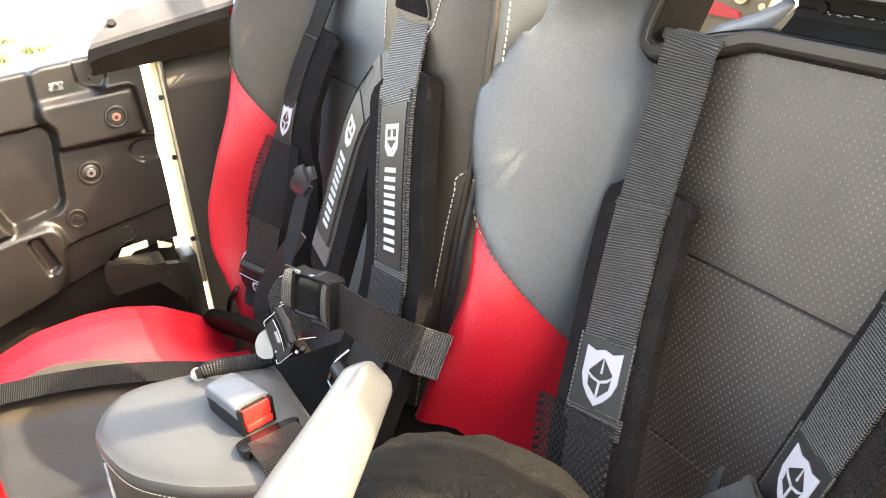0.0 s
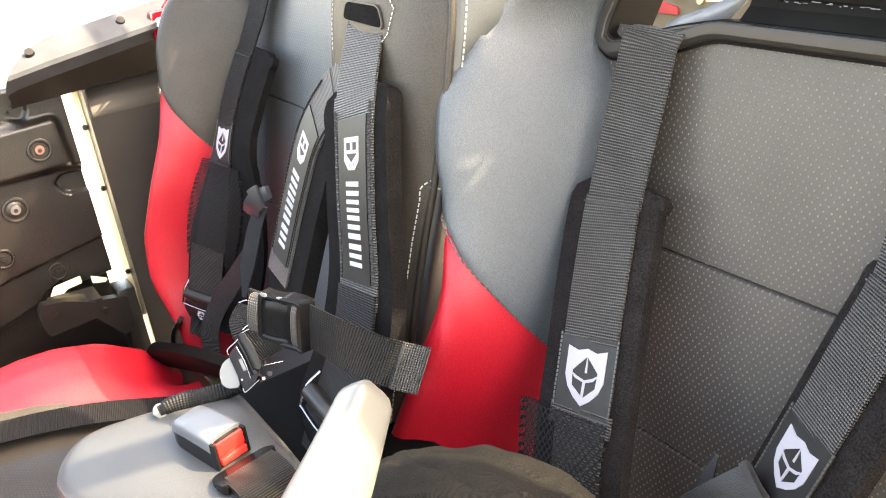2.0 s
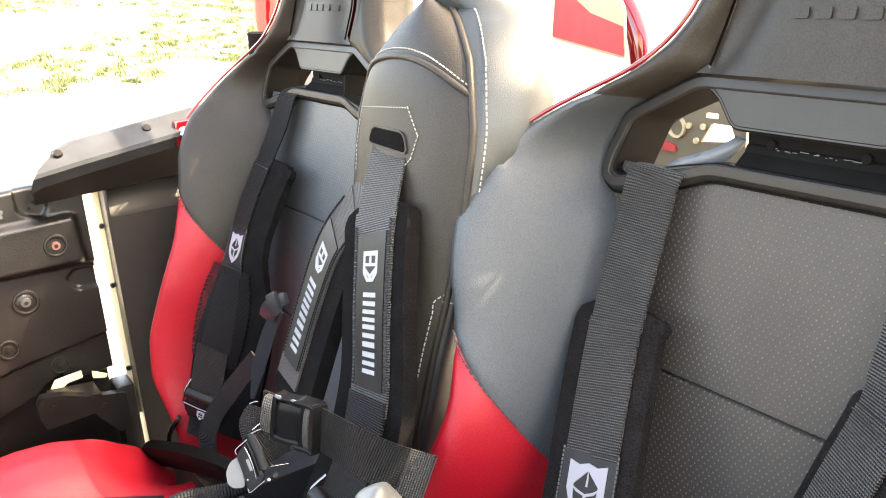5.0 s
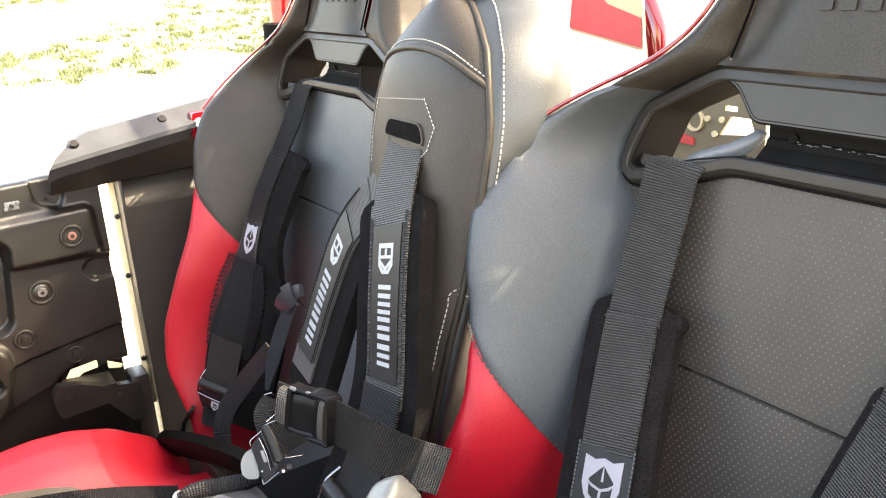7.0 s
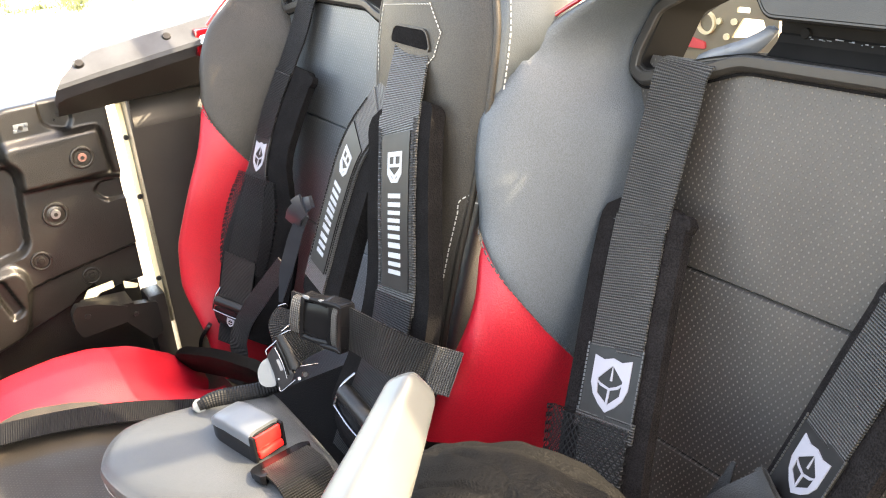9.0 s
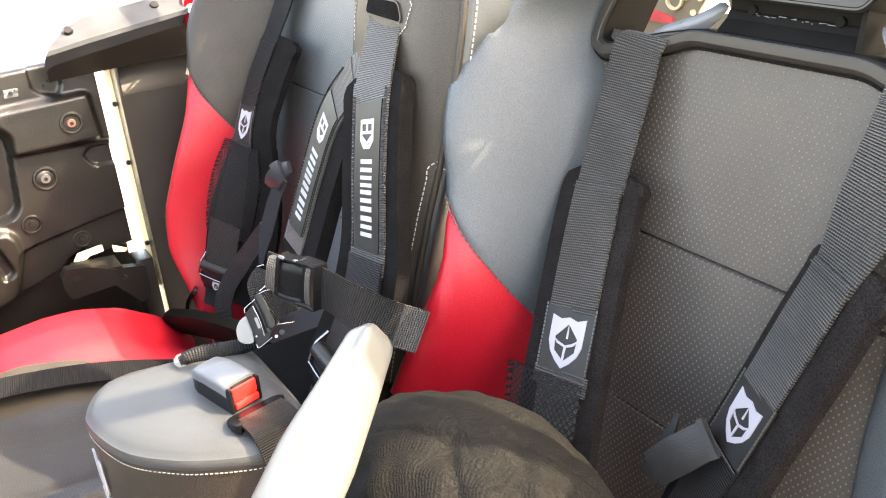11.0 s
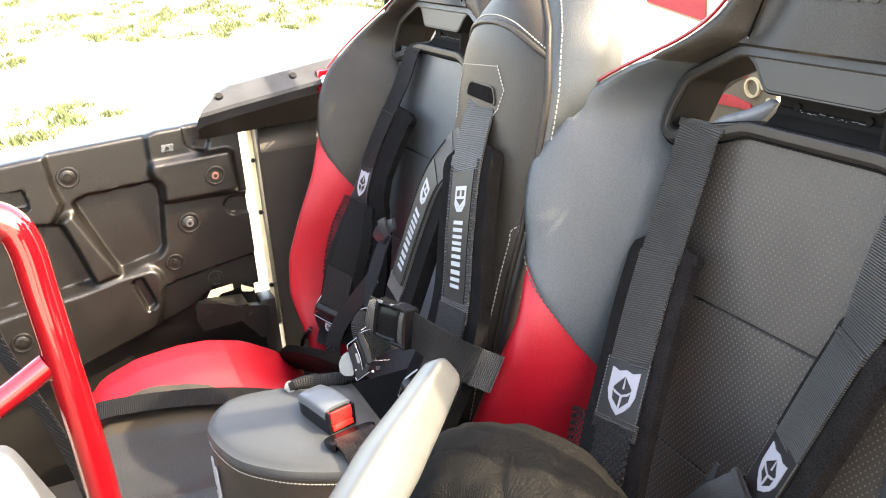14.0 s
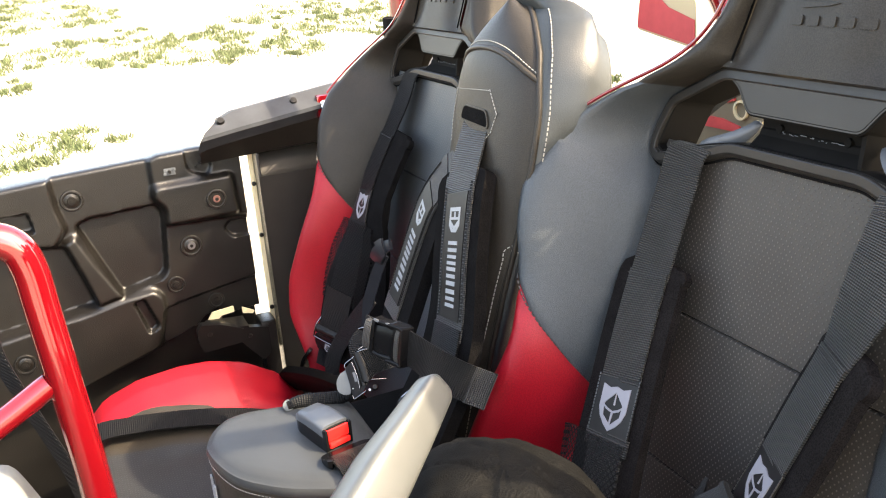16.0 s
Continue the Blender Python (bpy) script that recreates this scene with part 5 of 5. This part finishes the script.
part("shelf", plate([[(-0.926, -0.372), (-0.868, -0.394), (-0.868, -0.300), (-0.926, -0.300)]], -0.004, 0.0, lambda a, b_, h: Vector((a, b_, 0.806 + h - 0.10 * (b_ + 0.34)))), PLASTIC_SMOOTH, br)
part("rivet", turned(disc(0.0055, 0.004, 14, 0.001), Matrix.Translation((-0.866, -0.375, 0.803)) @ Matrix.Rotation(radians(90), 4, "Y")), PLASTIC, br)
part("rivet", turned(disc(0.0045, 0.004, 14, 0.001), Matrix.Translation((-0.868, -0.300, 0.780)) @ Matrix.Rotation(radians(90), 4, "Y")), PLASTIC, br)
part("foot", box((0.05, 0.03, 0.34), (-0.90, -0.26, 0.63), 0.004), PLASTIC, br)

# ---- red cage ----
cage = thing("roll_cage", (0, 0, 0), "glossy red tubular roll cage", "roll cage")
part("pillar", tube([(-0.93, 0.095, 0.48), (-0.93, 0.095, 1.2), (-0.925, 0.10, 1.45), (-0.86, 0.12, 1.85), (-0.78, 0.12, 1.93)], 0.023, 50, 16), RED_PAINT, cage)
part("pillar_pad", tube([(-0.922, 0.085, 1.12), (-0.92, 0.085, 1.24), (-0.917, 0.088, 1.345)], 0.034, 20, 16), PAD, cage, "black foam sleeve")
part("mount", box((0.026, 0.07, 0.042), (-0.862, -0.082, 1.205), 0.004), RED_PAINT, cage, "red cage foot")
part("mount_bolt", turned(disc(0.008, 0.008, 14, 0.001), Matrix.Translation((-0.847, -0.104, 1.210)) @ Vector((0.8, -0.6, 0.2)).to_track_quat("Z", "Y").to_matrix().to_4x4()), STEEL, cage)
part("rear_bar", tube([(-0.78, 0.12, 1.93), (-0.3, 0.2, 1.50), (-0.1, 0.205, 1.46), (0.2, 0.2, 1.46), (0.45, 0.12, 1.93)], 0.02, 60, 16), RED_PAINT, cage)
part("rear_brace", tube([(-0.60, 0.40, 1.46), (-0.46, 0.42, 1.42), (-0.405, 0.42, 1.382), (-0.372, 0.42, 1.340), (-0.357, 0.42, 1.28), (-0.35, 0.42, 1.10), (-0.35, 0.42, 0.465)], 0.022, 60, 16), RED_PAINT, cage)
tag = thing("warning_tag", (0, 0, 0), "small red and tan printed tag hanging from the cage", "tag")
TG = [(-0.288, 1.345), (-0.165, 1.326), (-0.168, 1.385), (-0.182, 1.398), (-0.186, 1.424), (-0.205, 1.434), (-0.262, 1.440), (-0.270, 1.428), (-0.280, 1.405)]
part("sheet", plate([round_loop(TG, 0.008)], 0.0, 0.003, lambda a, b, h: Vector((a, 0.188 - h, b))), TAN, tag)
part("print", plate([[(-0.285, 1.348), (-0.168, 1.330), (-0.169, 1.362), (-0.22, 1.376), (-0.258, 1.400), (-0.277, 1.400)]], 0.0, 0.001, lambda a, b, h: Vector((a, 0.1845 - h, b))), RED_PRINT, tag, "red printed field")

# tan plate behind the near seat, seen through the strap opening
rp = thing("rear_plate", (0, 0.222, 0), "tan steel plate with holes and red parts behind the seats", "plate")
Y_PLATE = lambda a, b, h: Vector((a, -h, b))
ring = lambda x, z, r, n=20: [(x + r * math.cos(k / n * math.tau), z + r * math.sin(k / n * math.tau)) for k in range(n)]
part("sheet", plate([[(-0.235, 0.48), (-0.030, 0.48), (-0.030, 1.288), (-0.235, 1.292)], [(-0.082, 1.265), (-0.066, 1.265), (-0.066, 1.2705), (-0.082, 1.2705)], [(-0.088, 1.238), (-0.074, 1.2595), (-0.049, 1.2595), (-0.042, 1.243)]], -0.004, 0.0, Y_PLATE), TAN_PAINT, rp)
for x, z in ((-0.104, 1.254), (-0.0845, 1.255), (-0.0935, 1.2385)):
    part("rivet", plate([ring(x, z, 0.0034)], 0.0, 0.003, Y_PLATE), CREAM, rp)
part("collar", plate([ring(-0.121, 1.251, 0.0125, 28), ring(-0.121, 1.251, 0.0098, 28)], 0.0, 0.004, Y_PLATE), CREAM, rp, "pale ring")
part("red_tab", plate([round_loop([(-0.185, 1.222), (-0.121, 1.2225), (-0.122, 1.230), (-0.155, 1.236), (-0.188, 1.236)], 0.002)], 0.0, 0.003, Y_PLATE), RED_PRINT, rp, "faded red tab")
part("red_tab", plate([round_loop([(-0.150, 1.256), (-0.132, 1.262), (-0.134, 1.268), (-0.148, 1.266)], 0.002)], 0.0, 0.003, Y_PLATE), RED_PRINT, rp, "faded red tab")

# passenger grab rail in front of the far seat
GX = -0.40
gr = thing("grab_rail", (0, 0, 0), "glossy red tubular grab rail", "rail")
part("upright", tube([(GX, -0.86, 1.190), (GX, -0.72, 1.188), (GX, -0.665, 1.184), (GX, -0.636, 1.170), (GX, -0.624, 1.140), (GX, -0.620, 1.08), (GX, -0.613, 0.95), (GX, -0.606, 0.80), (GX, -0.60, 0.47)], 0.0215, 90, 18), RED_PAINT, gr)
part("cross_tube", tube([(GX, -0.630, 0.985), (GX, -0.70, 0.945), (GX, -0.86, 0.86)], 0.0165, 20, 16), RED_PAINT, gr)
wb = thing("net_strap", (0, 0, 0), "black hanging net strap with pale stitches", "strap")
nb = Band([Vector((-0.52, -0.735, 1.17)), Vector((-0.52, -0.700, 1.08)), Vector((-0.52, -0.695, 0.99)), Vector((-0.52, -0.672, 0.90)), Vector((-0.52, -0.640, 0.78)), Vector((-0.52, -0.62, 0.64))], [Vector((0.5, 1, 0))])
part("webbing", nb.slab(0, nb.length, (0.026, 0.022, 0.024), -0.001, 0.001, 40), WEB_SHADED, wb)
stitches([nb.at(s, 0.010, 0.002) for s in np.linspace(0, nb.length, 20)], THREAD_DARK, wb, 0.010, (0.0025, 0.0009, 0.0008))
tagged(part("pouch", turned(box((0.10, 0.12, 0.16), (0, 0, 0), 0.04, segs=5), Matrix.Translation((-0.47, -0.74, 0.755)) @ Matrix.Rotation(radians(20), 4, "X")), ribbed(material("grey ribbed cloth", (0.16, 0.17, 0.17), 0.8), 0.006, 0.006)), "grey ribbed cloth pouch", "pouch")

# ---- metal bar and cloth bag by the near seat ----
br2 = thing("hand_lever", (0, 0, 0), "pale metal hand lever with a rounded end", "lever")


def bar_rows(pts, r, n=80, sides=36):
    """A lever of soft square section that widens away from its rounded tip."""
    line = smooth_line(pts, n)
    rows, run = [], 0.0
    for i, p in enumerate(line):
        t = (line[min(i + 1, n - 1)] - line[max(i - 1, 0)]).normalized()
        a = t.cross(Vector((0, 0, 1))).normalized()
        c = a.cross(t).normalized()
        a, c = (a * 0.50 + c * 0.87).normalized(), (c * 0.50 - a * 0.87).normalized()
        run += (p - line[i - 1]).length if i else 0.0
        k = max(0.08, math.sqrt(max(0.0, 1 - (1 - min(1.0, run / 0.014)) ** 2)))
        w = r * k * (1 + 0.62 * min(1.0, run / 0.10))
        ring = []
        for q in (j / sides * math.tau for j in range(sides)):
            cx, cy = math.cos(q), math.sin(q)
            ring.append(p + w * (a * abs(cx) ** 0.40 * math.copysign(1, cx) + 0.8 * c * abs(cy) ** 0.40 * math.copysign(1, cy)))
        rows.append(ring)
    return rows


lever_rows = bar_rows([(0.1170, -0.3110, 1.1325), (0.1195, -0.3145, 1.1310), (0.1240, -0.3205, 1.1280), (0.1480, -0.3530, 1.1125), (0.1750, -0.3910, 1.0950), (0.2330, -0.4700, 1.0560), (0.2880, -0.5480, 1.0080), (0.3280, -0.6180, 0.8980), (0.3480, -0.6680, 0.6980), (0.3480, -0.6780, 0.4580)], 0.0138, 120)
for nm, rr, lb in (("end_cap", lever_rows[:24], "rounded pale end cap"), ("arm", lever_rows[23:], "")):
    bm = grid_bm(rr, closed=True, cap=True)
    bmesh.ops.recalc_face_normals(bm, faces=bm.faces[:])
    part(nm, bm, ALU, br2, lb)

bagt = thing("cloth_bag", (0.188, -0.292, 0.732), "dusty black cloth bag with a stitched seam", "bag")


def bag_point(q, f):
    """q: the way round; f: 0 at the foot to 1 at the top; soft cloth with sagging creases."""
    r = max(0.0, 1 - f ** 3.6) ** (1 / 2.6)
    p = Vector((0.165 * r * math.cos(q), 0.120 * r * math.sin(q), 0.352 * f))
    p.z += f * (0.010 * noise.noise(Vector((p.x * 14, p.y * 14, 1.3))) + 0.004 * noise.noise(Vector((p.x * 45, p.y * 45, 4.0))))
    fold = abs(noise.noise(Vector((p.x * 16 + p.y * 9, p.y * 16 - p.z * 5, 2.1 + p.z * 12))))
    crease = abs(noise.noise(Vector((p.x * 11 - p.y * 20, p.y * 9 + p.z * 16, 7.4))))
    p.z -= f * (0.014 * max(0.0, 0.22 - fold) + 0.030 * max(0.0, 0.10 - crease))
    out = 0.006 * noise.noise(Vector((4 * math.cos(q), 4 * math.sin(q), 7 * f))) - 0.030 * max(0.0, 0.10 - crease)
    return p + Vector((math.cos(q), math.sin(q), 0)) * out * r


part("body", grid_bm([[bag_point(k / 128 * math.tau, 1 - (1 - j / 80) ** 1.6) for k in range(128)] for j in range(81)], closed=True), CAP, bagt)
part("seam", tube([bag_point(radians(215), 0.2 + 0.72 * k / 9) * 1.004 for k in range(10)], 0.0022, 40, 6), CAP, bagt)

# ---- near body side: unseen, mirrored from the far side to cast shade ----
ns = thing("unseen_body_side", (0, 0, 0), "added black plastic body side, out of view behind the near seat", "panel")
part("panel", box((0.03, 0.60, 0.68), (0.61, 0.07, 0.806), 0.006), PLASTIC, ns)
part("rail", box((0.07, 0.60, 0.05), (0.60, 0.07, 1.175), 0.012), RAIL, ns)
part("pillar", tube([(0.59, 0.095, 1.19), (0.585, 0.10, 1.45), (0.52, 0.12, 1.85), (0.45, 0.12, 1.93)], 0.023, 40, 16), RED_PAINT, ns, "added red cage pillar, out of view")
# Unseen sleeve, thicker than the far one for its shadow on the bag.
part("pillar_pad", tube([(0.590, 0.085, 1.20), (0.588, 0.085, 1.33), (0.580, 0.088, 1.50)], 0.046, 20, 18), PAD, ns, "black foam sleeve")

# ---- unseen front of the cab, added to close off light ahead of the seats ----
dash = thing("dashboard", (-0.16, -1.35, 0.47), "added black plastic dashboard, out of view, that dims light from ahead of the seats", "dashboard")
part("fascia", box((1.40, 0.30, 0.62), (0, -0.10, 0.31), 0.05, segs=3), PLASTIC, dash)
part("cowl", box((1.46, 0.70, 0.16), (0, -0.45, 0.54), 0.05, segs=3), PLASTIC, dash, "added black bonnet cowl, out of view")

# ---- floor, ground ----
tagged(part("floor", box((1.9, 2.2, 0.03), (-0.15, -0.4, 0.45), 0.005), MAT), "dusty black rubber cab floor", "floor", kind="structure")


def rise(x, y):
    """The ground's height: level about the vehicle, then a slow rise on the far side."""
    d = max(0.0, -x - 3.0)
    return 0.10 * d * d / (d + 4.0) if d < 60 else 5.6


def ground():
    xs = [-300, -200, -120, -80] + [-60 + 1.5 * k for k in range(60)] + [40, 100, 300]
    ysg = [-300, -150, -80, -50] + [-40 + 4 * k for k in range(21)] + [50, 80, 150, 300]
    bm = grid_bm([[Vector((x, y, rise(x, y))) for y in ysg] for x in xs])
    bmesh.ops.recalc_face_normals(bm, faces=bm.faces[:])
    if sum(f.normal.z for f in bm.faces) < 0:
        bmesh.ops.reverse_faces(bm, faces=bm.faces[:])
    return tagged(part("ground", bm, SAND), "pale dry sandy ground", "ground", kind="structure")


ground()


def tufts(count=6500):
    rnd = random.Random(4)
    verts, faces = [], []
    for _ in range(count):
        d = 6.5 + 30 * rnd.random() ** 1.1
        q = radians(rnd.uniform(152, 206))
        cx, cy = d * math.cos(q), d * math.sin(q) + 1.0
        dens = noise.noise((cx * 0.30, cy * 0.30, 3.0)) + 0.5 * noise.noise((cx * 0.9, cy * 0.9, 7.0)) + 0.026 * (d - 9)
        if dens < 0.0:
            continue
        size = rnd.uniform(0.03, 0.13) * (1 + 0.03 * d)
        for _b in range(int(22 + 44 * rnd.random())):
            r, a = size * rnd.random() ** 0.6, rnd.uniform(0, math.tau)
            x, y = cx + r * math.cos(a) * 1.7, cy + r * math.sin(a)
            z = rise(x, y)
            h, w = rnd.uniform(0.02, 0.07), rnd.uniform(0.005, 0.013)
            b, lx, ly = rnd.uniform(0, math.tau), rnd.uniform(-0.05, 0.05), rnd.uniform(-0.05, 0.05)
            i = len(verts)
            verts += [(x - w * math.cos(b), y - w * math.sin(b), z), (x + w * math.cos(b), y + w * math.sin(b), z), (x + lx, y + ly, z + h)]
            faces.append((i, i + 1, i + 2))
    me = bpy.data.meshes.new("grass")
    me.from_pydata(verts, [], faces)
    me.materials.append(GRASS)
    return tagged(new("grass", me), "scattered dry yellow-green grass tufts", "grass", kind="stuff")


tufts()

# lap belt lying over the far cushion, and the belt roots behind it
lb = thing("lap_belt", (0, 0, 0), "black ribbed lap belt lying over the far cushion", "strap")
lbb = Band([Vector((XF - 0.085, -0.628, 0.735)), Vector((XF - 0.083, -0.60, 0.768)), Vector((XF - 0.072, -0.54, 0.772)), Vector((XF - 0.055, -0.46, 0.768)), Vector((XF - 0.03, -0.38, 0.760)), Vector((XF + 0.0, -0.30, 0.745))], [Vector((1, 0.2, -0.25))])
part("webbing", lbb.slab(0, lbb.length, 0.040, 0.0, 0.003, 40), WEB_DARK, lb)
rt = thing("belt_sleeve", (XF, 0, 1.25), "black padded belt sleeve at the seat's root", "strap")
rtb = Band([S(-0.27, -0.62, 0.14), S(-0.18, -0.565, 0.15), S(-0.06, -0.515, 0.155), S(0.05, -0.475, 0.155), S(0.17, -0.44, 0.15)], [VV + NN])
part("sleeve", rtb.slab(0, rtb.length, (0.03, 0.055, 0.060, 0.060), -0.008, 0.006, 24, 8, 0, 0.006, 0.01), VINYL_AND_SHADE, rt)
